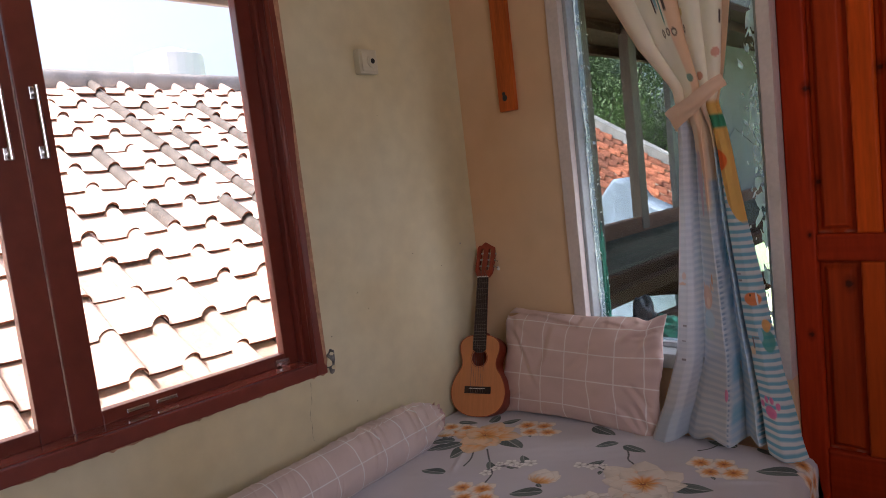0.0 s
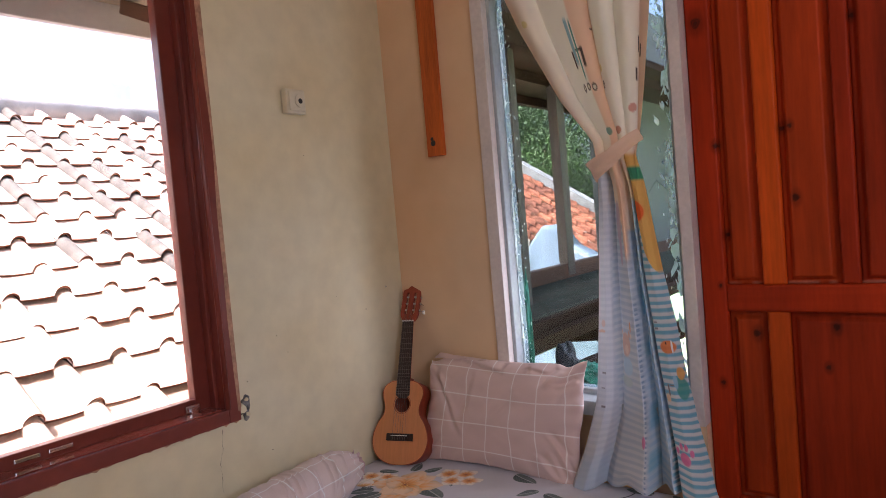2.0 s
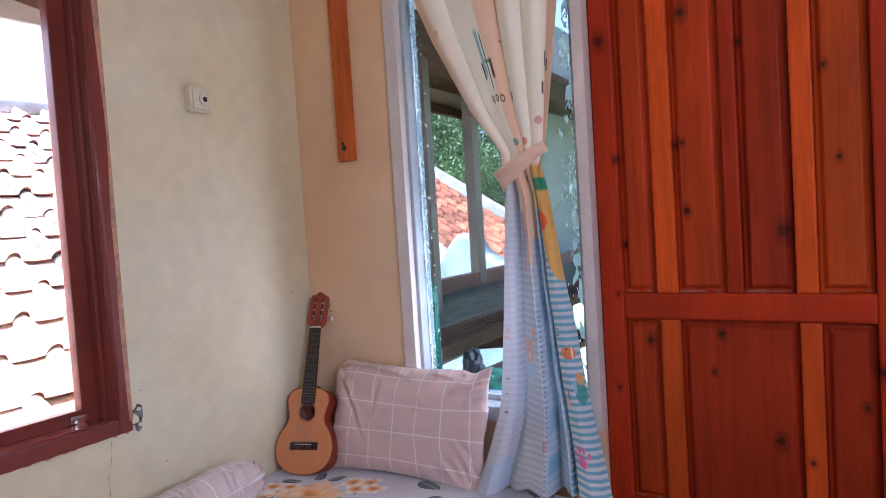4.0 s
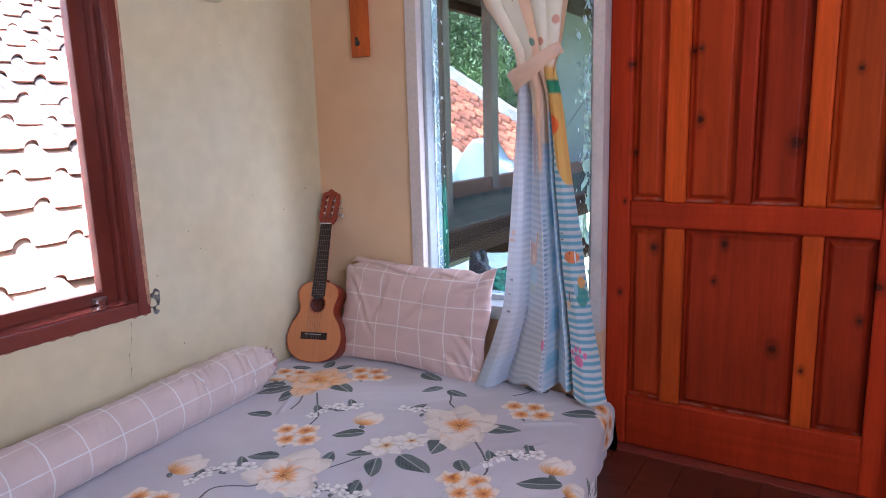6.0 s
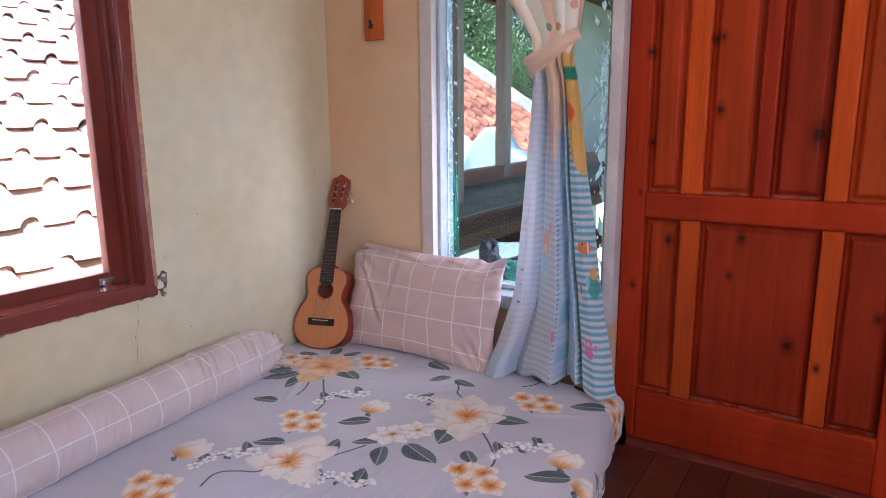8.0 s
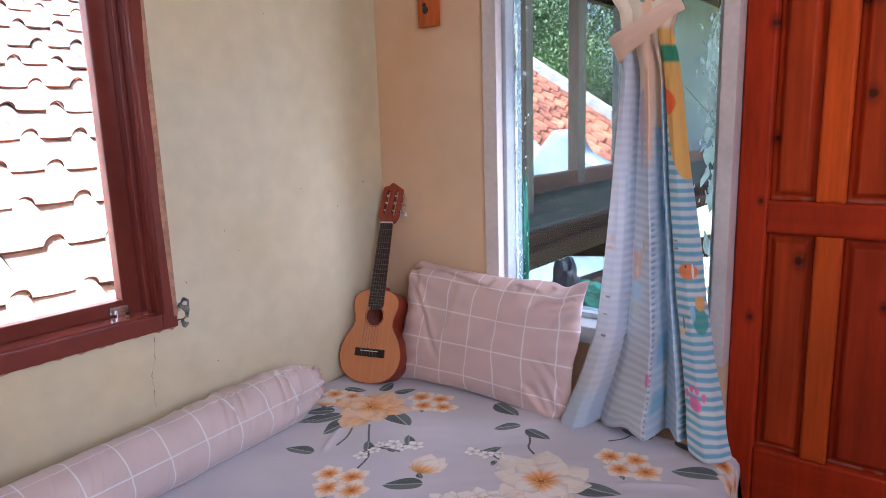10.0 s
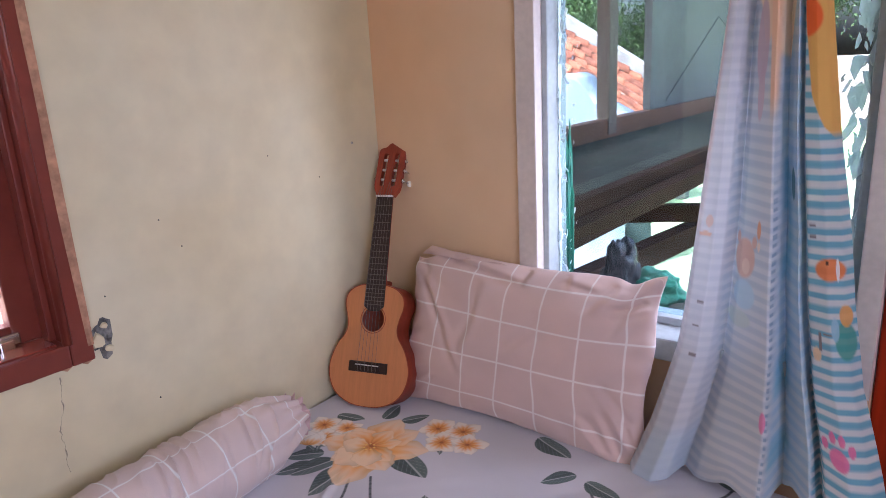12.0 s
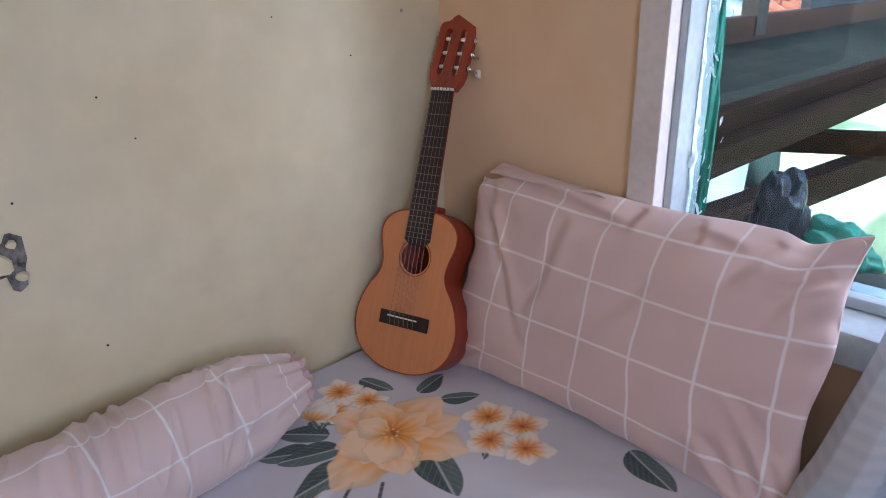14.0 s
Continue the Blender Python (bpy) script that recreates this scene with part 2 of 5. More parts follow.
    me.loops.foreach_set("vertex_index", q.reshape(-1).astype(np.int32))
    me.polygons.add(len(q))
    me.polygons.foreach_set("loop_start", (np.arange(len(q)) * 4).astype(np.int32))
    me.update(calc_edges=True)
    if colours is not None:
        at = me.color_attributes.new("print", "FLOAT_COLOR", "POINT")
        c = np.concatenate([colours.reshape(-1, 3), np.ones((nr * nc, 1))], 1)
        at.data.foreach_set("color", c.reshape(-1).astype(np.float32))
    me.validate()
    return me


LATTICE = np.random.RandomState(7).rand(256, 256)


def vnoise(x, y):
    """Smooth noise, 0 to 1, one cell to the unit."""
    xi, yi = np.floor(x).astype(int), np.floor(y).astype(int)
    fx, fy = x - xi, y - yi
    fx, fy = fx * fx * (3 - 2 * fx), fy * fy * (3 - 2 * fy)
    g = lambda i, j: LATTICE[i % 256, j % 256]
    return (g(xi, yi) * (1 - fx) + g(xi + 1, yi) * fx) * (1 - fy) + (g(xi, yi + 1) * (1 - fx) + g(xi + 1, yi + 1) * fx) * fy


def smooth01(a, lo, hi):
    t = np.clip((a - lo) / (hi - lo), 0, 1)
    return t * t * (3 - 2 * t)


def blend(base, colour, k):
    k = np.clip(k, 0, 1)[..., None]
    return base * (1 - k) + np.asarray(colour) * k


# ---- the room ----
WX, WY = -1.8, 2.125            # inner faces of the two walls that meet in the corner
WIN_Y0, WIN_Y1, WIN_Z0, WIN_Z1 = -0.186, 1.297, 0.53, 1.98
GW_X0, GW_X1, GW_Z0, GW_Z1 = -1.352, -0.618, 0.40, 2.06
DOOR_X0, DOOR_X1, DOOR_Z1 = -0.618, 0.205, 1.98
EX, SY, CZ = 1.7, -1.8, 2.6

w = part("wall_west", boxes((-1.92, WX, SY, WIN_Y0, 0, CZ), (-1.92, WX, WIN_Y1, WY, 0, CZ), (-1.92, WX, WIN_Y0, WIN_Y1, 0, WIN_Z0), (-1.92, WX, WIN_Y0, WIN_Y1, WIN_Z1, CZ)), M_WALL)
tagged(w, "cream painted plaster wall, stained and scuffed", "wall", kind="structure")
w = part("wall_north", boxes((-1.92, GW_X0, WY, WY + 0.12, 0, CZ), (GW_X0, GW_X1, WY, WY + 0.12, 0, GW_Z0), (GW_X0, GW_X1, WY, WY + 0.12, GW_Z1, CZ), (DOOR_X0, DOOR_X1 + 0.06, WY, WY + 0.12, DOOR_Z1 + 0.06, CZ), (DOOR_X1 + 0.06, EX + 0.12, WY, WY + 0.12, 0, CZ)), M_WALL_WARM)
tagged(w, "cream painted plaster wall with window and door openings", "wall", kind="structure")
w = part("wall_east", boxes((EX, EX + 0.12, SY, -1.15, 0, CZ), (EX, EX + 0.12, 0.55, WY, 0, CZ), (EX, EX + 0.12, -1.15, 0.55, 0, 1.1), (EX, EX + 0.12, -1.15, 0.55, 2.25, CZ)), M_WALL)
tagged(w, "cream painted plaster wall with a window opening", "wall", kind="structure")
w = part("wall_south", boxes((-1.92, EX + 0.12, SY - 0.12, SY, 0, CZ)), M_WALL)
tagged(w, "plain cream painted plaster wall", "wall", kind="structure")
w = part("ceiling", boxes((-1.92, EX + 0.12, SY - 0.12, WY + 0.12, CZ, CZ + 0.1)), M_CEIL)
tagged(w, "pale painted ceiling", "ceiling", kind="structure")
floor = part("floor", boxes((-1.92, EX + 0.12, SY - 0.12, WY + 0.12, -0.12, -0.012)), M_EBONY)
tagged(floor, "dark red-brown varnished wooden board floor", "floor", kind="structure")

tagged(part("lower_storey", boxes((-1.92, EX + 0.12, SY - 0.12, WY + 0.12, -3.2, -0.121)), M_WALL), "plain plastered lower storey of the house", "wall", kind="structure")

# ---- casement window in the west wall ----
win = thing("window_1", "red-brown varnished two-leaf wooden casement window, shut", "window", (WX, 0.55, WIN_Z0), kind="structure")


def wpart(name, bm, m, parent=win, label=""):
    bmesh.ops.translate(bm, verts=bm.verts, vec=-Vector((WX, 0.55, WIN_Z0)))
    return part(name, bm, m, parent, label)


bm = bmesh.new()
for b in ((WIN_Y0, WIN_Y0 + 0.042, WIN_Z0, WIN_Z1), (WIN_Y1 - 0.042, WIN_Y1, WIN_Z0, WIN_Z1), (WIN_Y0 + 0.042, WIN_Y1 - 0.042, WIN_Z0, WIN_Z0 + 0.044), (WIN_Y0 + 0.042, WIN_Y1 - 0.042, WIN_Z1 - 0.044, WIN_Z1)):
    box(bm, -1.915, WX + 0.014, *b, 0.004)
wpart("window_frame", bm, M_FRAME)
bm = bmesh.new()   # the stop moulding round the frame's inside
for b in ((WIN_Y0 + 0.042, WIN_Y0 + 0.055, 0.574, 1.936), (WIN_Y1 - 0.055, WIN_Y1 - 0.042, 0.574, 1.936)):
    box(bm, -1.866, -1.835, *b, 0.003)
wpart("stop_moulding", bm, M_FRAME)
for a, b in (((WX + 0.011, WIN_Y1 - 0.043, WIN_Z0 + 0.044), (WX + 0.011, WIN_Y1 - 0.043, WIN_Z1 - 0.044)), ((WX + 0.011, WIN_Y0 + 0.043, WIN_Z0 + 0.044), (WX + 0.011, WIN_Y0 + 0.043, WIN_Z1 - 0.044))):
    bm = bmesh.new()
    rod(bm, a, b, 0.0085, 14)
    wpart("bead", bm, M_FRAME).data.polygons.foreach_set("use_smooth", [True] * 16)
# added strip, glossier than the frame, to carry the ledge's bright reflection
bm = bmesh.new()
box(bm, -1.865, -1.800, WIN_Y0 + 0.06, WIN_Y1 - 0.058, 0.5742, 0.5775, 0.001)
wpart("sill_strip", bm, M_SILL, win, "glossy strip added to the inner ledge for its reflection")
for y0, y1, ga, gb in ((-0.142, 0.556, -0.084, 0.481), (0.560, 1.253, 0.630, 1.196)):
    bm = bmesh.new()
    for b in ((y0, ga, 0.576, 1.934), (gb, y1, 0.576, 1.934), (ga, gb, 0.576, 0.614), (ga, gb, 1.88, 1.934)):
        box(bm, -1.905, -1.868, *b, 0.003)
    sash = wpart("sash", bm, M_FRAME)
    bm = boxes((-1.889, -1.885, ga - 0.005, gb + 0.005, 0.609, 1.885))
    g = wpart("pane", bm, M_CLEAR, sash)
    g.visible_shadow = False
    hy = 0.600 if ga > 0.3 else 0.522
    bm = bmesh.new()
    for z in (1.290, 1.436):
        box(bm, -1.868, -1.862, hy - 0.011, hy + 0.011, z - 0.016, z + 0.016, 0.002)
        rod(bm, (-1.866, hy, z), (-1.842, hy, z), 0.005, 10)
    rod(bm, (-1.842, hy, 1.275), (-1.842, hy, 1.452), 0.006, 12)
    wpart("handle", bm, M_STEEL, sash, "chrome bar handle")
bm = bmesh.new()
for y in (0.80, 0.72):
    box(bm, -1.869, -1.862, y - 0.03, y + 0.03, 0.588, 0.600, 0.002)
box(bm, -1.869, -1.856, 1.155, 1.205, 0.580, 0.603, 0.003)
box(bm, -1.858, -1.850, 1.168, 1.192, 0.576, 0.594, 0.002)
wpart("catch", bm, M_STEEL, win, "small metal window catch")

# ---- glazed window beside the door ----
gwin = thing("window_2", "white painted fixed window with torn tinted film", "window", (-0.985, WY, GW_Z0), kind="structure")


def gpart(name, bm, m, label="", shade=True):
    bmesh.ops.translate(bm, verts=bm.verts, vec=-Vector((-0.985, WY, GW_Z0)))
    ob = part(name, bm, m, gwin, label)
    ob.visible_shadow = shade
    return ob


bm = bmesh.new()
for b in ((GW_X0, -1.302, GW_Z0, GW_Z1), (-0.655, GW_X1, GW_Z0, GW_Z1), (-1.302, -0.655, GW_Z1 - 0.05, GW_Z1)):
    box(bm, b[0], b[1], WY - 0.012, WY + 0.05, b[2], b[3], 0.003)
gpart("casing", bm, M_CASING)
bm = bmesh.new()
box(bm, -1.302, -0.655, WY - 0.03, WY + 0.06, GW_Z0, 0.45, 0.004)
gpart("window_sill", bm, M_WHITE)
bm = bmesh.new()
for b in ((-1.304, -1.288, 0.45, GW_Z1 - 0.05), (-0.672, -0.655, 0.45, GW_Z1 - 0.05)):
    box(bm, b[0], b[1], WY + 0.02, WY + 0.11, b[2], b[3], 0.004)
box(bm, -1.288, -0.672, WY + 0.05, WY + 0.11, 0.45, 0.468, 0.003)
gpart("window_frame", bm, M_WHITE)
gpart("pane", boxes((-1.292, -0.668, WY + 0.07, WY + 0.074, 0.46, GW_Z1 - 0.045)), M_CLEAR, "clear glass pane", False)
bm = bmesh.new()   # the tinted film on the glass, torn back along both sides
rows_f = []
for i in range(320):
    z = 0.47 + i * (GW_Z1 - 0.06 - 0.47) / 319
    nz = lambda f, sd: float(vnoise(np.array(z * f + sd), np.array(sd * 1.7)))
    xl = -1.287 + 0.012 * nz(7, 3) + 0.012 * max(0, nz(40, 5) - 0.45)
    torn = 0.7 if z < 0.8 else max(0.2, 0.7 - (z - 0.8) * 3)
    xrr = -0.672 - torn * (0.012 + 0.030 * nz(5, 9) + 0.035 * max(0, nz(33, 13) - 0.5) + 0.02 * max(0, nz(90, 2) - 0.6))
    rows_f.append((bm.verts.new((xl, WY + 0.0675, z)), bm.verts.new((xrr, WY + 0.0675, z))))
for ra, rb in zip(rows_f, rows_f[1:]):
    bm.faces.new((ra[0], ra[1], rb[1], rb[0]))
gpart("tinted_film", bm, M_FILMED, "blue-grey tinted window film, torn at the edges", False)
rnd = random.Random(3)


def flakes(bm, x0, x1, z0, z1, n, s0, s1, y):
    for _ in range(n):
        cx, cz = rnd.uniform(x0, x1), rnd.uniform(z0, z1)
        s, k, a0 = rnd.uniform(s0, s1), rnd.randint(5, 8), rnd.uniform(0, 6.28)
        el = rnd.uniform(0.10, 0.42)
        tilt = rnd.uniform(-0.5, 0.5)
        vs = []
        for i in range(k):
            a = a0 + i * 6.283 / k
            r = s * rnd.uniform(0.4, 1.1)
            u, v = r * math.cos(a) * el, r * math.sin(a)
            u, v = u * math.cos(tilt) - v * math.sin(tilt), u * math.sin(tilt) + v * math.cos(tilt)
            vs.append(bm.verts.new((cx + u, y - rnd.uniform(0.001, 0.007), cz + v)))
        bm.faces.new(vs)


def ragged(bm, xa, side, z0, z1, wide, y, seed, dz=0.012):
    """A torn strip of film along the pane's edge."""
    prev = None
    for i in range(int((z1 - z0) / dz) + 1):
        z = z0 + i * dz
        wd = wide * (0.25 + 1.0 * float(vnoise(np.array(z * 9.0 + seed), np.array(seed))) + 0.5 * (float(vnoise(np.array(z * 45.0), np.array(seed + 3))) - 0.5))
        row = (bm.verts.new((xa, y, z)), bm.verts.new((xa + side * max(wd, 0.003), y - 0.002, z)))
        if prev:
            bm.faces.new((prev[0], prev[1], row[1], row[0]))
        prev = row


bm = bmesh.new()
ragged(bm, -0.6725, -1, 0.62, 1.98, 0.010, WY + 0.066, 5)
ragged(bm, -1.2875, 1, 0.47, 1.98, 0.007, WY + 0.066, 11)
gpart("torn_film", bm, M_FILM, "torn silvery window film along the edges")["kind"] = "stuff"
bm = bmesh.new()
flakes(bm, -1.284, -1.262, 0.5, 1.98, 110, 0.004, 0.018, WY + 0.066)
flakes(bm, -1.27, -1.235, 0.5, 1.98, 45, 0.003, 0.010, WY + 0.066)
flakes(bm, -0.705, -0.676, 0.5, 1.95, 120, 0.008, 0.040, WY + 0.064)
flakes(bm, -0.735, -0.69, 0.5, 1.95, 50, 0.005, 0.026, WY + 0.064)
gpart("film_flakes", bm, M_FLAKE, "pale flakes of torn film")["kind"] = "stuff"

# ---- door ----
door = thing("door_1", "red varnished panelled pine door with dark knots, closed", "door", (DOOR_X0, WY + 0.045, 0.0), kind="structure")
KNOTS = [(-0.551, 1.249, 9), (-0.372, 1.277, 9), (-0.350, 1.281, 8), (-0.345, 1.078, 11), (-0.09, 1.009, 17), (-0.536, 0.981, 8), (-0.561, 0.829, 6),
         (-0.469, 0.685, 11), (-0.571, 0.531, 8), (-0.287, 0.594, 8), (-0.117, 0.405, 14), (-0.038, 0.353, 8), (0.095, 0.52, 9), (0.132, 0.621, 12), (-0.262, 0.71, 10),
         (-0.585, 1.62, 16), (-0.34, 1.66, 14), (0.02, 1.45, 9), (0.05, 1.2, 8), (-0.19, 1.55, 8)]
DY = WY + 0.04


def board(name, x0, x1, z0, z1, front, back, colour, parent, soft=0.005, field=0.0):
    """One piece of the door: a gridded front with eased edges, a raised field if asked, and the knots that fall on it."""
    step = 0.004
    xs = np.concatenate([[x0, x0], np.linspace(x0 + soft, x1 - soft, max(3, int((x1 - x0) / step))), [x1, x1]])
    zs = np.concatenate([[z0, z0], np.linspace(z0 + soft, z1 - soft, max(3, int((z1 - z0) / step))), [z1, z1]])
    X, Z = np.meshgrid(xs, zs)
    Y = np.full_like(X, front)
    if field:
        edge = np.minimum(np.minimum(X - x0, x1 - X), np.minimum(Z - z0, z1 - Z))
        Y += field * (1 - smooth01(edge, 0.012, 0.026))
    for sl in (np.s_[1, :], np.s_[-2, :], np.s_[:, 1], np.s_[:, -2]):
        Y[sl] = np.maximum(Y[sl], front + soft * 0.7 + field)
    for sl in (np.s_[0, :], np.s_[-1, :], np.s_[:, 0], np.s_[:, -1]):
        Y[sl] = back
    gx, gz = (Z, X) if x1 - x0 > (z1 - z0) * 1.5 else (X, Z)
    bow = gx + 0.02 * vnoise(gx * 6 + x0 * 31, gz * 1.6 + 9)
    grain = vnoise(bow * 70, gz * 1.6) * 0.6 + vnoise(bow * 190, gz * 4) * 0.4
    C = np.ones(X.shape + (3,)) * np.array(colour)
    C = C * (0.80 + 0.4 * grain)[..., None] * (0.86 + 0.28 * vnoise(X * 7 + x0 * 9, Z * 3.5 + x1 * 17))[..., None]
    for kx, kz, r in KNOTS:
        an = np.arctan2(Z - kz, X - kx)
        d = np.hypot((X - kx) * 1.0, (Z - kz) * (0.8 + 0.05 * (r % 5))) / (r * 0.00085) * (1 + 0.10 * np.sin(an * 3 + r))
        C = blend(C, np.array(colour) * 0.42, 0.6 * (1 - smooth01(np.hypot((X - kx) / 1.6, (Z - kz) / 2.6) / (r * 0.001), 0.6, 1.3)))
        C = blend(C, (0.022, 0.005, 0.003), 0.82 * (1 - smooth01(d, 0.75, 1.15)))
        if r > 12:
            C = blend(C, np.array(colour) * 0.35, 0.8 * (1 - smooth01(np.abs(d - 0.55), 0.06, 0.2)))
    if field:
        dust = (1 - smooth01(Z - z0, 0.004, 0.012)) * smooth01(vnoise(X * 45, Z * 0 + x0 * 50), 0.25, 0.7)
        C = blend(C, (0.42, 0.20, 0.14), 0.6 * dust)
        # panel sides darkened: shade of the recess put into the colour
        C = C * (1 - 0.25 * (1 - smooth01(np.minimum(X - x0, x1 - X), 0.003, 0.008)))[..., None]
    P = np.stack([X - DOOR_X0, Y - (WY + 0.045), Z], -1)
    return obj(name, grid_mesh(name, P, C), M_DOOR, parent)


RED, DEEP, ORANGE, WARM, GOLD = (0.375, 0.030, 0.004), (0.265, 0.024, 0.004), (0.58, 0.078, 0.005), (0.40, 0.043, 0.005), (0.46, 0.062, 0.005)
back = DY + 0.04
board("stile", -0.616, -0.546, 0.006, 1.97, DY, back, RED, door)
board("stile", 0.126, 0.202, 0.006, 1.97, DY, back, RED, door)
for nm, z0, z1 in (("bottom_rail", 0.006, 0.176), ("middle_rail", 0.750, 0.830), ("top_rail", 1.87, 1.97)):
    board(nm, -0.546, 0.126, z0, z1, DY + 0.0005, back, RED, door)
for x0, x1, c in ((-0.442, -0.382, ORANGE), (-0.242, -0.198, RED), (-0.063, -0.008, ORANGE)):
    board("upper_muntin", x0, x1, 0.830, 1.87, DY + 0.002, back, c, door)
for x0, x1, c in ((-0.437, -0.379, GOLD), (-0.058, -0.004, GOLD)):
    board("lower_muntin", x0, x1, 0.176, 0.750, DY + 0.002, back, c, door)
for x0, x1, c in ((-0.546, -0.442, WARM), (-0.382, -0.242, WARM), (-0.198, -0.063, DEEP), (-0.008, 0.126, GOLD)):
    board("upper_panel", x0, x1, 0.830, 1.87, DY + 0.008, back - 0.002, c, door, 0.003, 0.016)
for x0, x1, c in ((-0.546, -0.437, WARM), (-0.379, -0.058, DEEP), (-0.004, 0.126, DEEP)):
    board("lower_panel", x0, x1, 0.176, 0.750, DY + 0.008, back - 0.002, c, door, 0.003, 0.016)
bm = bmesh.new()
box(bm, DOOR_X1 + 0.001, DOOR_X1 + 0.06, WY - 0.008, WY + 0.115, 0, DOOR_Z1 + 0.06, 0.003)
box(bm, DOOR_X0, DOOR_X1 + 0.001, WY - 0.008, WY + 0.115, DOOR_Z1, DOOR_Z1 + 0.06, 0.003)
box(bm, -0.655, -0.602, DY + 0.0425, WY + 0.118, 0, DOOR_Z1, 0.002)
box(bm, 0.188, DOOR_X1 + 0.0005, DY + 0.0425, WY + 0.118, 0, DOOR_Z1, 0.002)
bmesh.ops.translate(bm, verts=bm.verts, vec=-Vector((DOOR_X0, WY + 0.045, 0)))
part("door_jamb", bm, M_WHITE, door, "white painted door jamb")
bm = bmesh.new()
box(bm, DOOR_X0 + 0.001, DOOR_X1, WY - 0.003, WY + 0.12, -0.012, 0.005, 0.002)
bmesh.ops.translate(bm, verts=bm.verts, vec=-Vector((DOOR_X0, WY + 0.045, 0)))
part("threshold", bm, M_FRAME, door, "dark wooden threshold")
bm = bmesh.new()
box(bm, 0.166, 0.1995, DY - 0.010, DY, 1.058, 1.082, 0.002)
rod(bm, (0.150, DY - 0.008, 1.07), (0.198, DY - 0.008, 1.07), 0.005, 10)
bmesh.ops.translate(bm, verts=bm.verts, vec=-Vector((DOOR_X0, WY + 0.045, 0)))
part("bolt", bm, M_STEEL, door, "small steel barrel bolt")

# ---- mattress with its printed sheet ----
ZM = 0.2
ORANGE_BIG = [(-1.53, 1.735, 0.125, 0.3), (-0.892, 1.66, 0.125, 1.1), (-1.149, 1.195, 0.125, 2.0), (-0.72, 0.9, 0.12, 1.7), (-0.50, 1.17, 0.11, 0.2)]
PALE_BIG = [(-1.012, 1.458, 0.070, 0.4), (-0.965, 1.515, 0.058, 1.5), (-0.93, 1.03, 0.08, 1.0)]
BUDS = [((-1.157, 1.525), (-1.170, 1.625), 0.10), ((-1.425, 1.06), (-1.415, 1.165), 0.11), ((-0.547, 1.53), (-0.550, 1.630), 0.10), ((-0.475, 1.455), (-0.43, 1.54), 0.09), ((-1.655, 1.66), (-1.69, 1.72), 0.07)]
CLUSTERS = [(-1.415, 1.872), (-1.305, 1.385), (-0.778, 1.855), (-0.722, 1.378), (-1.0, 0.90), (-0.40, 1.02), (-1.662, 1.735), (-0.535, 1.975), (-1.36, 0.93)]
SPRIGS = [(-1.305, 1.578, 0.9), (-1.315, 1.13, 1.0), (-1.035, 1.685, -0.3), (-0.675, 1.565, 0.8), (-0.985, 1.19, 0.55), (-0.40, 1.62, 1.3), (-0.34, 1.39, 1.7), (-0.72, 1.11, 0.4)]
LEAVES = [(-1.60, 1.66, -1.665, 1.60), (-1.615, 1.69, -1.70, 1.675), (-1.585, 1.62, -1.63, 1.545), (-1.515, 1.650, -1.512, 1.530), (-1.455, 1.448, -1.535, 1.425), (-1.119, 1.495, -1.195, 1.436), (-1.020, 1.410, -1.085, 1.368), (-0.990, 1.385, -0.950, 1.300), (-0.945, 1.430, -0.825, 1.385),
          (-0.900, 1.620, -0.878, 1.475), (-0.835, 1.693, -0.715, 1.712), (-0.560, 1.926, -0.664, 1.889), (-1.240, 1.270, -1.315, 1.224), (-1.103, 1.290, -1.122, 1.362), (-0.503, 1.498, -0.608, 1.453),
          (-1.465, 1.757, -1.347, 1.706), (-1.225, 1.972, -1.128, 1.936), (-1.090, 1.890, -1.140, 1.828), (-1.062, 1.878, -0.982, 1.860), (-0.700, 2.060, -0.645, 1.996), (-1.700, 1.800, -1.628, 1.820),
          (-1.590, 1.850, -1.600, 1.925), (-1.560, 1.655, -1.600, 1.560), (-1.545, 1.865, -1.500, 1.920), (-0.790, 1.485, -0.735, 1.428), (-0.960, 1.250, -0.900, 1.190), (-0.760, 2.02, -0.850, 2.03)]
STEMS = [((-1.447, 1.651), (-1.400, 1.600), (-1.349, 1.549), (-1.312, 1.510), (-1.298, 1.455)), ((-1.349, 1.549), (-1.31, 1.572), (-1.270, 1.582)), ((-0.818, 1.611), (-0.765, 1.560), (-0.729, 1.520), (-0.700, 1.480), (-0.694, 1.445)),
         ((-0.717, 1.502), (-0.700, 1.550), (-0.66, 1.575)), ((-1.248, 1.002), (-1.271, 1.063), (-1.225, 1.100), (-1.179, 1.117), (-1.175, 1.150)), ((-1.059, 1.875), (-1.020, 1.83), (-1.006, 1.788), (-0.968, 1.765)),
         ((-0.812, 2.018), (-0.82, 1.975), (-0.849, 1.942)), ((-1.076, 1.275), (-1.055, 1.325), (-1.036, 1.370)), ((-1.48, 1.62), (-1.44, 1.56), (-1.43, 1.51)), ((-0.547, 1.53), (-0.54, 1.49), (-0.55, 1.47))]


def printed_flowers(X, Y):
    """The sheet's print: grey-lilac ground, orange and white blossoms, grey-green leaves and thin stems."""
    C = np.ones(X.shape + (3,)) * np.array((0.58, 0.568, 0.615))
    C = C * (0.94 + 0.12 * vnoise(X * 7, Y * 7))[..., None]
    DARK, INK = (0.045, 0.076, 0.073), (0.045, 0.055, 0.065)

    def near(cx, cy, r):
        m = (np.abs(X - cx) < r) & (np.abs(Y - cy) < r)
        return m, X[m] - cx, Y[m] - cy

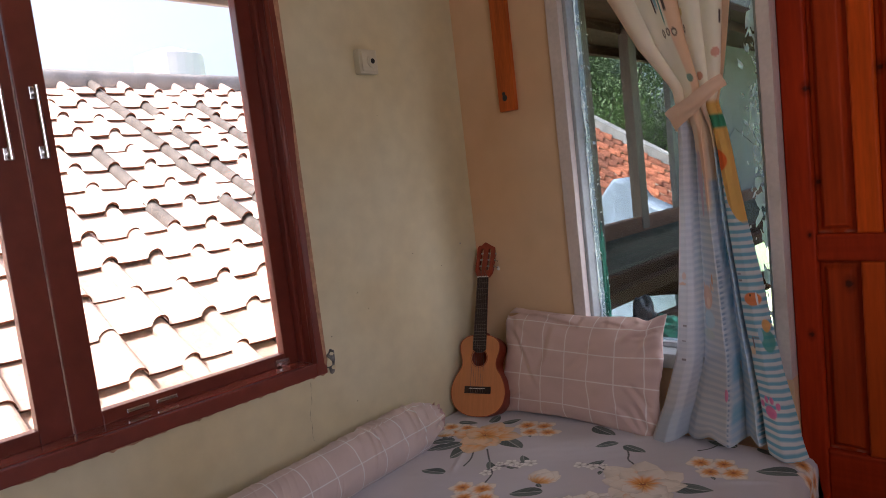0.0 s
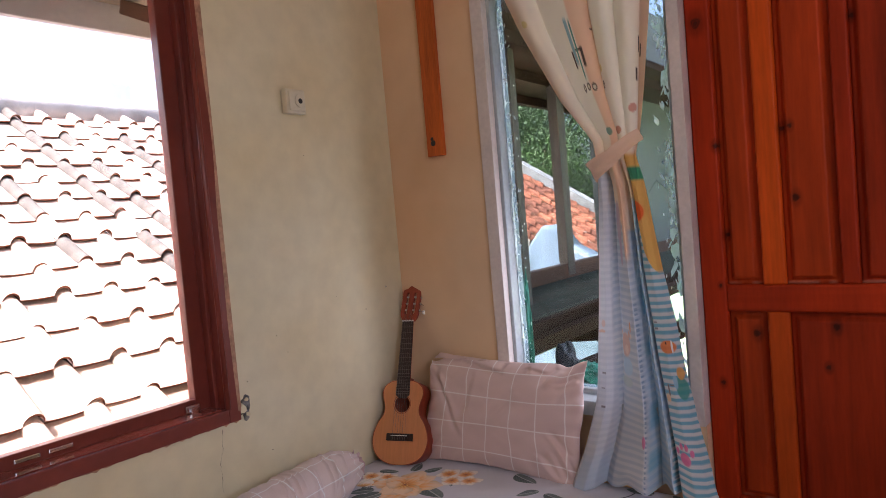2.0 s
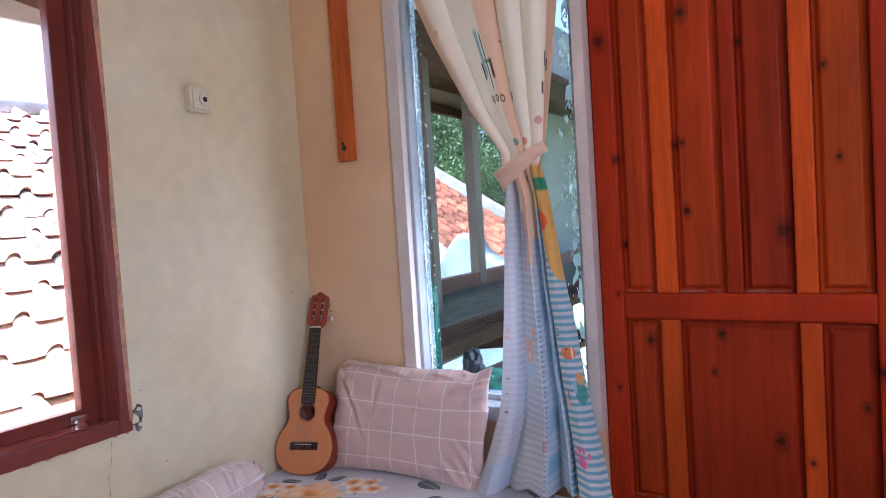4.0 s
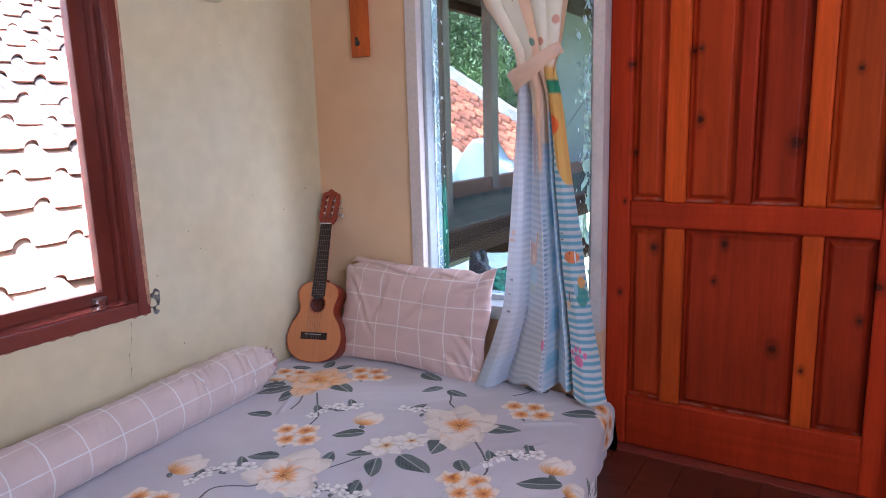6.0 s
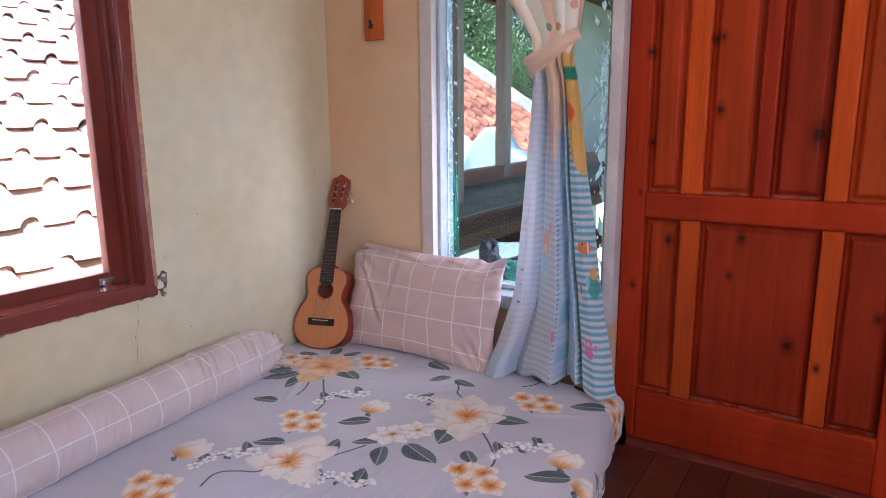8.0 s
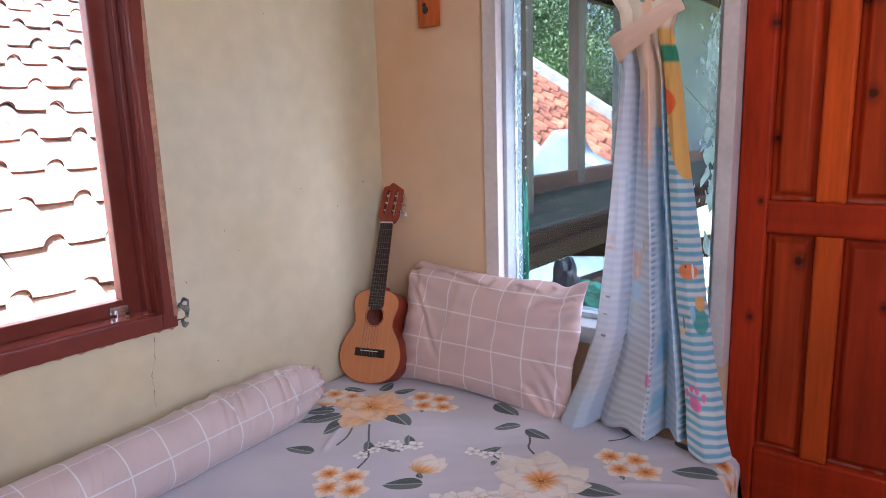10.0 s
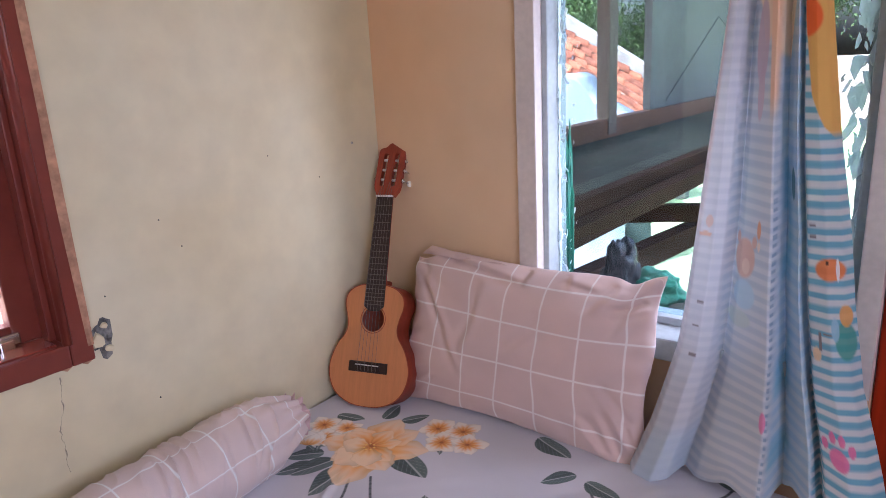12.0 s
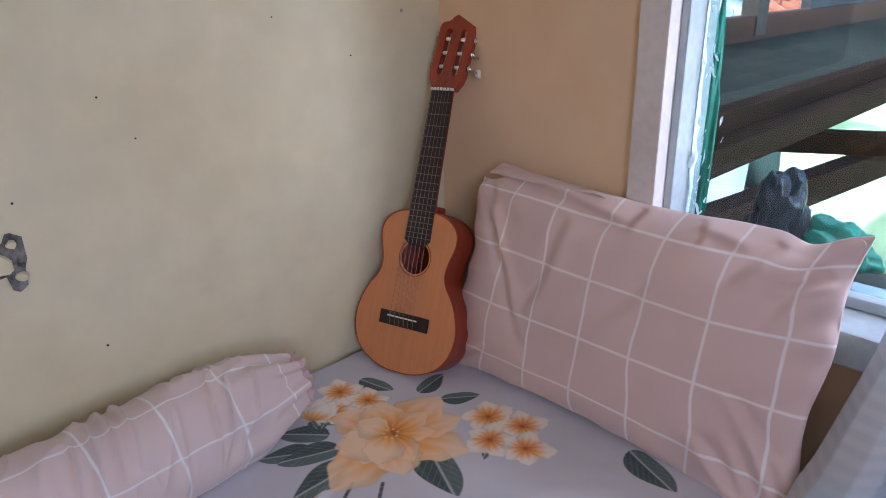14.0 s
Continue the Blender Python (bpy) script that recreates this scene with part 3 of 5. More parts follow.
    def line(pts, wd):
        for _ in range(2):
            cut = [pts[0]]
            for (ax, ay), (bx, by) in zip(pts, pts[1:]):
                cut += [(0.75 * ax + 0.25 * bx, 0.75 * ay + 0.25 * by), (0.25 * ax + 0.75 * bx, 0.25 * ay + 0.75 * by)]
            pts = cut + [pts[-1]]
        for (ax, ay), (bx, by) in zip(pts, pts[1:]):
            L = math.hypot(bx - ax, by - ay)
            m, dx, dy = near((ax + bx) / 2, (ay + by) / 2, L / 2 + 0.02)
            dx, dy = dx + (bx - ax) / 2, dy + (by - ay) / 2
            t = np.clip((dx * (bx - ax) + dy * (by - ay)) / L ** 2, 0, 1)
            d = np.hypot(dx - t * (bx - ax), dy - t * (by - ay))
            C[m] = blend(C[m], INK, 0.9 * (1 - smooth01(d, wd * 0.5, wd)))

    def leaf(ax, ay, bx, by, fat=0.37):
        L = math.hypot(bx - ax, by - ay)
        m, dx, dy = near((ax + bx) / 2, (ay + by) / 2, L * 0.8)
        ux, uy = (bx - ax) / L, (by - ay) / L
        t = (dx * ux + dy * uy) / L + 0.5
        s = (-dx * uy + dy * ux) / L
        prof = fat * np.sqrt(np.clip(t, 0, 1)) * np.clip(1 - t, 0, 1) ** 0.8 * 1.7
        k = smooth01(prof - np.abs(s + 0.04 * np.sin(t * 5)), 0, 0.02)
        vein = vnoise(t * 7 + np.abs(s) * 30 + ax * 50, s * 14)
        col = np.array(DARK)[None] * (0.75 + 0.9 * vein[:, None] * (0.4 + 0.6 * vnoise(t * 9, s * 9))[:, None]) + np.array((0.05, 0.055, 0.05)) * (s > 0)[:, None]
        C[m] = C[m] * (1 - k[:, None]) + col * k[:, None]
        mid = (1 - smooth01(np.abs(s), 0.008, 0.025)) * k
        C[m] = blend(C[m], (0.45, 0.47, 0.47), 0.8 * mid)
        side_v = (1 - smooth01(np.abs(np.sin(t * 22 - np.abs(s) * 34)), 0.05, 0.3)) * k * smooth01(np.abs(s), 0.02, 0.05)
        C[m] = blend(C[m], (0.36, 0.40, 0.40), 0.32 * side_v)

    def petal(cx, cy, ang, ln, wd, core, mid, tip, bend, reach=1.0, ink=0.35, fade=0.0):
        """One petal from its root outwards: deep at the root, pale at the tip, veined, with a thin darker rim."""
        ca, sa = math.cos(ang), math.sin(ang)
        m, dx, dy = near(cx + ca * ln / 2, cy + sa * ln / 2, ln * 0.8)
        dx, dy = dx + ca * ln / 2, dy + sa * ln / 2
        t = (dx * ca + dy * sa) / ln
        q = (-dx * sa + dy * ca) / ln - bend * t * t
        tc = np.clip(t, 0, 1)
        prof = wd * np.sin(math.pi * tc ** 1.12) ** 0.85 * 1.08 * (1 + 0.07 * np.sin(t * 23 + ang * 7)) + 0.02 * (1 - tc)
        inside = (prof - np.abs(q)) * ln
        k = smooth01(inside, -0.0008, 0.0018 + 0.004 * fade) * (t > 0) * (t < 1) * (1 - fade * smooth01(t + 0.2 * vnoise(q * 30 + ang, t * 6), 0.6, 1.15))
        vein = 0.5 + 0.5 * np.sin(q / np.maximum(prof, 0.02) * 11 + ang * 3)
        g = t / reach + 0.12 * vein + 0.10 * np.abs(q) / np.maximum(prof, 0.02)
        c = blend(np.ones(t.shape + (3,)) * np.array(tip), mid, 1 - smooth01(g, 0.34, 0.80))
        c = blend(c, core, 1 - smooth01(g, 0.10, 0.45))
        c = c * (1 - 0.22 * smooth01(q / np.maximum(prof, 0.02), 0.1, 1.0))[:, None]
        rim = (1 - smooth01(inside, 0.0012, 0.0036)) * ink
        c = blend(c, np.array(mid) * 0.45, rim)
        C[m] = C[m] * (1 - k[:, None]) + c * k[:, None]

    def flower(cx, cy, r, turn, n, core, mid, tip, ragged_=0.25, reach=1.0, ink=0.35, fade=0.0):
        rg = random.Random(int(abs(cx * 977 + cy * 3511 + turn * 71) * 10))
        for tier, (k0, ln0) in enumerate(((0, 1.0), (0.5, 0.72))):
            if tier and r < 0.05:
                break
            for i in range(n - tier * 2):
                ang = turn + (i + k0) * 2 * math.pi / (n - tier * 2) + rg.uniform(-0.14, 0.14)
                petal(cx, cy, ang, r * ln0 * (1 + rg.uniform(-ragged_, ragged_ * 0.6)), rg.uniform(0.33, 0.43) * (5.5 / n) ** 0.5, core, mid, tip, rg.uniform(-0.16, 0.16), reach, ink, fade)
        m, dx, dy = near(cx, cy, r * 0.3)
        rr = np.hypot(dx, dy) / r
        C[m] = blend(C[m], np.array(core) * 0.55, 0.85 * (1 - smooth01(rr + 0.03 * np.sin(np.arctan2(dy, dx) * 9), 0.05, 0.12)))

    for st in STEMS:
        line(st, 0.0038)
    for lf in LEAVES:
        leaf(*lf)
    for cx, cy, a in SPRIGS:
        ca, sa = math.cos(a), math.sin(a)
        bowed = [(cx + t * ca - (0.012 - 2.4 * t * t) * sa, cy + t * sa + (0.012 - 2.4 * t * t) * ca) for t in (-0.08, -0.045, 0.0, 0.045, 0.08)]
        line(bowed, 0.0036)
        for i in range(9):
            t = -0.075 + i * 0.0185
            s = (0.017 + 0.010 * math.sin(i * 2.1)) * (1 if i % 2 else -1) + 0.012 - 2.4 * t * t
            px, py = cx + t * ca - s * sa, cy + t * sa + s * ca
            if i % 3 == 1:
                leaf(cx + t * ca, cy + t * sa, px - s * sa * 0.9 + 0.012 * ca, py + s * ca * 0.9 + 0.012 * sa, 0.36)
            else:
                flower(px, py, 0.023 + 0.006 * math.sin(i * 1.7), i * 1.3, 5, (0.46, 0.46, 0.44), (0.76, 0.76, 0.75), (0.88, 0.88, 0.86), 0.2, 1.0, 0.5)
    for cx, cy in CLUSTERS:
        for i, (ox, oy) in enumerate(((-0.03, 0.012), (0.024, 0.03), (0.012, -0.03), (0.062, -0.008))):
            leaf(cx + ox, cy + oy, cx + ox * 2.4 + 0.01, cy + oy * 2.6, 0.25) if i == 2 else None
            flower(cx + ox * 1.1, cy + oy * 1.1, 0.047, i * 1.1, 5, (0.60, 0.15, 0.01), (0.82, 0.37, 0.08), (0.88, 0.80, 0.70), 0.14, 1.0, 0.22, 0.15)
    for cx, cy, r, a in ORANGE_BIG:
        warm = cy > 1.7
        tip = (0.88, 0.62, 0.38) if warm else (0.88, 0.82, 0.73)
        flower(cx, cy, r * 1.06, a, 8, (0.60, 0.15, 0.01), (0.84, 0.36, 0.07), tip, 0.36, 1.2 if warm else 0.85, 0.26, 0.28)
        for k_, (ang, ln) in enumerate(((a + 4.1, 0.75), (a + 5.0, 0.62), (a + 3.2, 0.55))):
            petal(cx, cy, ang, r * ln, 0.42, (0.64, 0.20, 0.02), (0.84, 0.45, 0.15), (0.88, 0.64, 0.42) if warm else (0.90, 0.84, 0.76), 0.12 - 0.1 * k_, 0.8, 0.3, 0.2)
        for k_ in range(7):
            ang = a + k_ * 0.9
            q0 = (cx + 0.012 * math.cos(ang), cy + 0.012 * math.sin(ang))
            m, dx, dy = near(*q0, 0.006)
            C[m] = blend(C[m], (0.86, 0.50, 0.10), 1 - smooth01(np.hypot(dx, dy), 0.002, 0.0035))
    for (bx, by), (tx, ty), ln in BUDS:
        a0 = math.atan2(ty - by, tx - bx)
        for da, k_, wd in ((-0.62, 0.85, 0.26), (0.66, 0.82, 0.26), (-0.30, 0.98, 0.30), (0.34, 1.0, 0.30), (0.02, 0.80, 0.34)):
            petal(bx, by, a0 + da, ln * k_, wd, (0.58, 0.20, 0.03), (0.83, 0.45, 0.14), (0.89, 0.84, 0.77), 0.10 * (1 if da < 0 else -1), 0.95, 0.3, 0.2)
        leaf(bx, by, bx - 0.028 * math.cos(a0 + 0.8), by - 0.028 * math.sin(a0 + 0.8), 0.4)
    for cx, cy, r, a in PALE_BIG:
        flower(cx, cy, r, a, 7, (0.56, 0.22, 0.03), (0.80, 0.62, 0.38), (0.87, 0.85, 0.81), 0.15, 0.75)
    return C


bed = thing("mattress", "floor mattress in a grey-lilac sheet printed with orange flowers", "mattress", (-1.1, 1.1, 0.0))
rows_y = np.concatenate([np.arange(0.22, 0.95, 0.012), np.arange(0.95, 1.40, 0.0025), np.arange(1.40, 2.075, 0.0015), 2.075 + np.arange(0.0, 0.24, 0.012)])
cols_e = np.concatenate([np.arange(1.36, 0.03, -0.0017), np.arange(0.03, -0.25, -0.004)])
E_, Yp = np.meshgrid(cols_e, rows_y)
EDGE_Y, RAD = 2.075, 0.045
xr = -0.552 + (EDGE_Y - np.minimum(Yp, EDGE_Y)) * 0.165 + 0.008 * np.sin(Yp * 9)


def wrap(d):
    """How far out and how far down cloth goes that hangs over a rounded edge by d."""
    a = np.clip(d / RAD, 0, math.pi / 2)
    return np.where(d > 0, RAD * np.sin(a), d), np.where(d > 0, RAD * (1 - np.cos(a)) + np.maximum(d - RAD * math.pi / 2, 0), 0)


ox, dx_ = wrap(-E_ + RAD)
oy, dy_ = wrap(Yp - EDGE_Y + RAD)
Xw = np.maximum(xr - RAD + ox, -1.786 + 0.0005 * np.arange(len(cols_e))[None, ::-1] * 0)
Yw = EDGE_Y - RAD + oy
Zw = ZM - np.maximum(dx_, dy_)
Xu, Yu = xr - E_, Yp
crease = 0.0035 * (vnoise(Xu * 5 + 2 * vnoise(Xu * 3, Yu * 3), Yu * 9) - 0.5) + 0.0022 * (vnoise((Xu + Yu) * 9, (Xu - Yu) * 30) - 0.5)
for ax, ay, bx, by, hgt in ((-0.93, 1.38, -0.88, 1.05, 0.007), (-0.78, 1.35, -0.62, 1.7, 0.005), (-1.5, 1.6, -1.43, 1.45, 0.005), (-0.7, 1.2, -0.66, 1.0, 0.006), (-0.97, 1.3, -0.95, 1.02, 0.006), (-0.84, 1.28, -0.80, 0.98, 0.006), (-1.02, 1.2, -1.05, 0.95, 0.004), (-0.75, 1.75, -0.58, 1.85, 0.004)):
    L = math.hypot(bx - ax, by - ay)
    t = ((Xu - ax) * (bx - ax) + (Yu - ay) * (by - ay)) / L ** 2
    s = (-(Xu - ax) * (by - ay) + (Yu - ay) * (bx - ax)) / L
    crease += 1.5 * hgt * np.exp(-(s / 0.009) ** 2) * smooth01(t, 0, 0.2) * (1 - smooth01(t, 0.8, 1))
rs = np.random.RandomState(5)
for k in range(22):
    ax, ay = rs.uniform(-1.05, -0.62), rs.uniform(1.15, 1.50)
    a_, L = -1.57 + (ax + 0.86) * 1.3 + rs.uniform(-0.2, 0.2), rs.uniform(0.14, 0.36)
    t = ((Xu - ax) * math.cos(a_) + (Yu - ay) * math.sin(a_)) / L
    s = -(Xu - ax) * math.sin(a_) + (Yu - ay) * math.cos(a_) + 0.01 * np.sin(t * 4 + k)
    crease += rs.uniform(0.002, 0.0055) * np.exp(-(s / rs.uniform(0.006, 0.013)) ** 2) * smooth01(t, 0, 0.25) * (1 - smooth01(t, 0.7, 1))
Zw = Zw + crease * (np.maximum(dx_, dy_) < 0.02)
Xw = Xw + 0.006 * np.sin(Yu * 38) * smooth01(dx_, 0.03, 0.15) - smooth01(dx_, 0.12, 0.17) * 0.02
Zw = np.maximum(Zw, 0.012 + 0.01 * vnoise(Yu * 20, Xu))
me = grid_mesh("sheet", np.stack([Xw + 1.1, Yw - 1.1, Zw], -1), printed_flowers(Xu, Yu))
obj("sheet", me, M_SHEET, bed, "grey-lilac cotton sheet with orange and white flowers", True)
bm = bmesh.new()
box(bm, -1.75, -0.60, 0.25, 2.04, 0.0, 0.175, 0.03)
for v in bm.verts:
    if v.co.x > -1.0:
        v.co.x += (2.04 - v.co.y) * 0.165
bmesh.ops.translate(bm, verts=bm.verts, vec=(1.1, -1.1, 0))
part("core", bm, M_BEAM, bed, "dark mattress underside")

# ---- pillow against the window wall ----
PINK, LINE = np.array((0.635, 0.468, 0.425)), (0.78, 0.71, 0.68)


def checked(U, V, step=0.1, wide=0.0021, wob=0.010):
    """Dusty pink cloth with thin white window-pane lines; U and V run along the cloth in metres."""
    C = np.ones(U.shape + (3,)) * PINK
    C = C * (0.95 + 0.1 * vnoise(U * 14, V * 14))[..., None]
    Uo, Vo = U + wob * (vnoise(U * 7, V * 11) - 0.5) * 2, V + wob * 0.6 * (vnoise(U * 6 + 40, V * 6) - 0.5) * 2
    for W in (Uo, Vo):
        d = np.abs((W / step + 0.5) % 1 - 0.5) * step
        C = blend(C, LINE, 1 - smooth01(d, wide * 0.6, wide * 1.4))
    return C


def pillow(name, m, a, b, t):
    u = np.sin(np.linspace(-1, 1, 620) * math.pi / 2)
    v = np.sin(np.linspace(-1, 1, 400) * math.pi / 2)
    U, V = np.meshgrid(u, v)
    out = []
    for side in (1, -1):
        h = t * ((1 - np.abs(U) ** 3.2) * (1 - np.abs(V) ** 2.6)) ** 0.55
        h = h * (1 + 0.10 * (vnoise(U * 2 + side, V * 2) - 0.5))
        r = np.hypot(U, V)
        th = np.arctan2(V, U)
        pucker = 0.003 * np.sin(th * 22 + 3 * vnoise(U * 3, V * 3)) * smooth01(r, 0.75, 1.05) * (h > 0.004)
        fold = 0.007 * (vnoise(U * 2.2 + V * 3, V * 2.2 - U * 2 + 5 * side) - 0.5) + 0.0035 * (vnoise(U * 7 - V * 4, V * 3 + U * 5) - 0.5)
        for ax, ay, bx, by, hg, wd in ((-0.94, 0.72, -0.40, -0.55, 0.007, 0.045), (-0.90, 0.86, -0.72, 0.10, 0.005, 0.04), (-0.66, 0.95, 0.1, 0.74, 0.008, 0.05), (-0.30, 0.80, -0.46, -0.30, 0.005, 0.05), (0.30, 0.88, 0.62, 0.78, 0.004, 0.04), (0.90, 0.86, 0.72, 0.30, 0.004, 0.035), (0.82, -0.92, 0.60, -0.55, 0.007, 0.04), (0.94, -0.55, 0.72, -0.15, 0.006, 0.04), (0.72, 0.95, 0.55, 0.55, 0.006, 0.04), (0.95, 0.75, 0.70, 0.62, 0.006, 0.04),
                                       (0.88, -0.9, 0.74, -0.45, 0.006, 0.035), (0.96, -0.78, 0.85, -0.4, 0.005, 0.03), (0.25, 0.5, -0.02, -0.1, 0.003, 0.05), (-0.9, -0.9, -0.6, -0.6, 0.004, 0.04), (0.05, 0.98, 0.02, 0.74, 0.004, 0.035), (0.35, 0.98, 0.38, 0.76, 0.004, 0.03)):
            LL = math.hypot(bx - ax, by - ay)
            tt_ = ((U - ax) * (bx - ax) + (V - ay) * (by - ay)) / LL ** 2
            ss_ = (-(U - ax) * (by - ay) + (V - ay) * (bx - ax)) / LL / wd
            fold = fold - hg * (np.exp(-ss_ ** 2) - 0.7 * np.exp(-(ss_ - 1.5) ** 2)) * smooth01(tt_, -0.02, 0.15) * (1 - smooth01(tt_, 0.7, 1.05))
        h = h + (fold * smooth01(h, 0.0, 0.02) + pucker) * (h > 0.001)
        px = a * U * (1 - (0.045 - 0.03 * smooth01(U, 0, 0.5)) * (1 - V ** 2)) + 0.004 * np.sin(V * 7)
        py = b * V * (1 - 0.06 * (1 - U ** 2)) + 0.010 * np.abs(U) ** 6 * V + 0.007 * (vnoise(U * 5.5 + 3, V * 0 + 2) - 0.5) * smooth01(np.abs(V), 0.7, 1)
        cf = smooth01(V - U, 1.35, 2.0)
        px, py = px + 0.008 * cf - 0.010 * smooth01(-U, 0.75, 1) * smooth01(V, -0.2, 0.6), py - 0.010 * cf - 0.030 * smooth01(V - U, 1.72, 2.0)
        high = smooth01(V, 0.6, 1)
        py = py - 0.013 * np.exp(-((U - 0.80) / 0.09) ** 2) * high + 0.006 * np.exp(-((U - 0.45) / 0.2) ** 2) * high + 0.004 * (vnoise(U * 9 + 5, U * 0 + 1) - 0.5) * high
        ce = smooth01(V + U, 1.5, 2.0)
        px, py = px + 0.002 * ce, py + 0.008 * ce
        cb = smooth01(U - V, 1.3, 2.0)
        px, py = px + 0.006 * cb, py - 0.010 * cb
        out.append((np.stack([px, py, side * h], -1), checked(a * U + 0.02, b * V + 0.045)))
    ob = thing(name, "dusty pink pillow with a white window-pane check, propped upright", "pillow", m)
    c = obj("pillow_cover", grid_mesh("pillow_cover", *out[0]), M_CHECK, ob, smooth=True)
    F, G = np.meshgrid(np.linspace(0, 1, 160), np.linspace(0, 1, 14))
    fx = a * (-0.965 + 0.84 * F)
    fy = b * (0.905 + 0.02 * F + (0.115 - 0.095 * F) * G * smooth01(F, -0.06, 0.10)) + 0.004 * (vnoise(F * 9, G) - 0.5)
    fz = 0.024 * smooth01(F, -0.05, 0.2) - 0.018 * G * G - 0.006 * F + 0.006 * (vnoise(F * 7 + 3, G * 2) - 0.5)
    obj("hem_flap", grid_mesh("hem_flap", np.stack([fx, fy, fz], -1), np.ones(fx.shape + (3,)) * PINK * 0.97), M_CHECK, ob, "folded hem of the pillow cover", True)
    bk = obj("pillow_back", grid_mesh("pillow_back", out[1][0][::3, ::-3], out[1][1][::3, ::-3]), M_CHECK, ob, smooth=True)
    return ob


PIL = Matrix.Translation((-1.318, 2.04, 0.385)) @ pose(0, 0, 0, 0, 0, 2.0) @ pose(0, 0, 0, 90 - 17, 0, 0) @ pose(0, 0, 0, 0, 0, -1.0)
pillow("pillow", PIL, 0.321, 0.197, 0.060)

# ---- bolster along the west wall ----
bol = thing("bolster", "long pink bolster with a white window-pane check and gathered end", "bolster", (-1.66, 1.1, 0.2))
A, B = np.array((-1.690, 1.650, 0.270)), np.array((-1.588, 0.55, 0.270))
L = np.linalg.norm(B - A)
axis = (B - A) / L
side = np.array((axis[1], -axis[0], 0.0))
up = np.cross(side, axis)
up = up if up[2] > 0 else -up
s = np.concatenate([np.linspace(0, 0.14, 70), np.linspace(0.142, L, 560)])
th = np.linspace(0, 2 * math.pi, 300, endpoint=False)
TH, S = np.meshgrid(th, s)
R = 0.0825 * (0.50 + 0.52 * smooth01(S, -0.02, 0.11) ** 0.8)
R = R * np.where(S > L - 0.12, 0.3 + 0.7 * np.sqrt(np.clip((L - S) / 0.12, 0, 1)), 1)
R = R + 0.0055 * np.sin(TH * 13 + 3 * vnoise(TH * 2, S * 8)) * (1 - smooth01(S, 0.0, 0.11))
ridge = 1 - np.abs(2 * vnoise(S * 42 + 1.2 * np.sin(TH * 1.0 + 0.5), TH * 0.9 + 4) - 1)
R = R + 0.0035 * np.sin(TH * 9 + 2.5 * vnoise(TH * 1.3 + 3, S * 5)) * (1 - smooth01(S, 0.05, 0.26))
R = R + 0.009 * (ridge ** 2.5 - 0.3) * (0.2 + 0.8 * smooth01(S, 0.06, 0.12) * (1 - smooth01(S, 0.3, 0.5)) * smooth01(np.sin(TH) - 0.3 * np.cos(TH), -0.2, 0.6)) + 0.004 * (vnoise(S * 14 - TH * 2, TH * 2) - 0.5) + 0.006 * (vnoise(S * 9, TH * 1.2 + 7) - 0.5)
rag = 0.012 * (vnoise(TH * 5, TH * 0 + 3) - 0.5) * (1 - smooth01(S, 0, 0.03))
PX = A + axis * (S + rag)[..., None] + side * (R * np.cos(TH))[..., None] + up * (R * np.sin(TH))[..., None]
PX[..., 2] = np.maximum(PX[..., 2], ZM + 0.002)
PX[..., 0] = np.maximum(PX[..., 0], WX + 0.004)
CB = np.minimum(checked(S + 0.06, TH * 0.0955 + 0.03, 0.1, 0.0016, 0.004) * np.array((1.0, 1.12, 1.15)), 0.86)
base = np.array((-1.66, 1.1, 0.2))
obj("bolster_cover", grid_mesh("bolster_cover", PX - base, CB, True), M_CHECK, bol, smooth=True)
rr = np.linspace(0.0, 1.0, 12)
TH2, RR = np.meshgrid(th, rr)
inner = PX[0][None] * RR[..., None] + (A + axis * 0.03)[None, None] * (1 - RR[..., None])
obj("gathered_end", grid_mesh("gathered_end", inner - base, np.ones(inner.shape) * PINK * 0.9, True), M_CHECK, bol, "gathered open end of the cover", True)
fr = np.linspace(0, 1, 6)
TH3, F3 = np.meshgrid(np.linspace(0, 2 * math.pi, 240, endpoint=False), fr)
r3 = 0.036 + 0.014 * F3 + 0.006 * np.sin(TH3 * 13 + 1.5 * np.sin(TH3 * 3)) * F3
FP = A + axis * (0.004 - 0.016 * F3 + 0.005 * np.sin(TH3 * 11) * F3)[..., None] + side * (r3 * np.cos(TH3))[..., None] + up * (r3 * np.sin(TH3))[..., None]
obj("frill", grid_mesh("frill", FP - base, np.ones(FP.shape) * np.array((0.60, 0.42, 0.40)), True), M_CHECK, bol, "ruffled hem of the bolster cover", True)

# ---- curtain tied back in front of the window ----
cur = thing("curtain", "cotton curtain, cream above and blue-striped below, tied back", "curtain", (-0.82, 2.07, 0.2))
TIE = 1.245
zs = np.concatenate([np.linspace(2.03, 1.32, 150), np.linspace(1.318, 1.17, 60), np.linspace(1.168, 0.19, 290)])
us = np.linspace(0, 1, 300)
U, Z = np.meshgrid(us, zs)
kz = [0.19, 0.30, 0.45, 0.60, 0.72, 0.90, 1.10, 1.20, 1.245, 1.30, 1.45, 1.70, 2.03]
left = np.interp(zs, kz, [-1.020, -0.985, -0.955, -0.938, -0.926, -0.910, -0.892, -0.886, -0.880, -0.898, -1.005, -1.135, -1.275])[:, None]
right = np.interp(zs, kz, [-0.548, -0.578, -0.625, -0.652, -0.668, -0.700, -0.728, -0.745, -0.752, -0.745, -0.720, -0.685, -0.640])[:, None]
below = smooth01(TIE - Z, -0.05, 0.12)
X = left + (right - left) * U
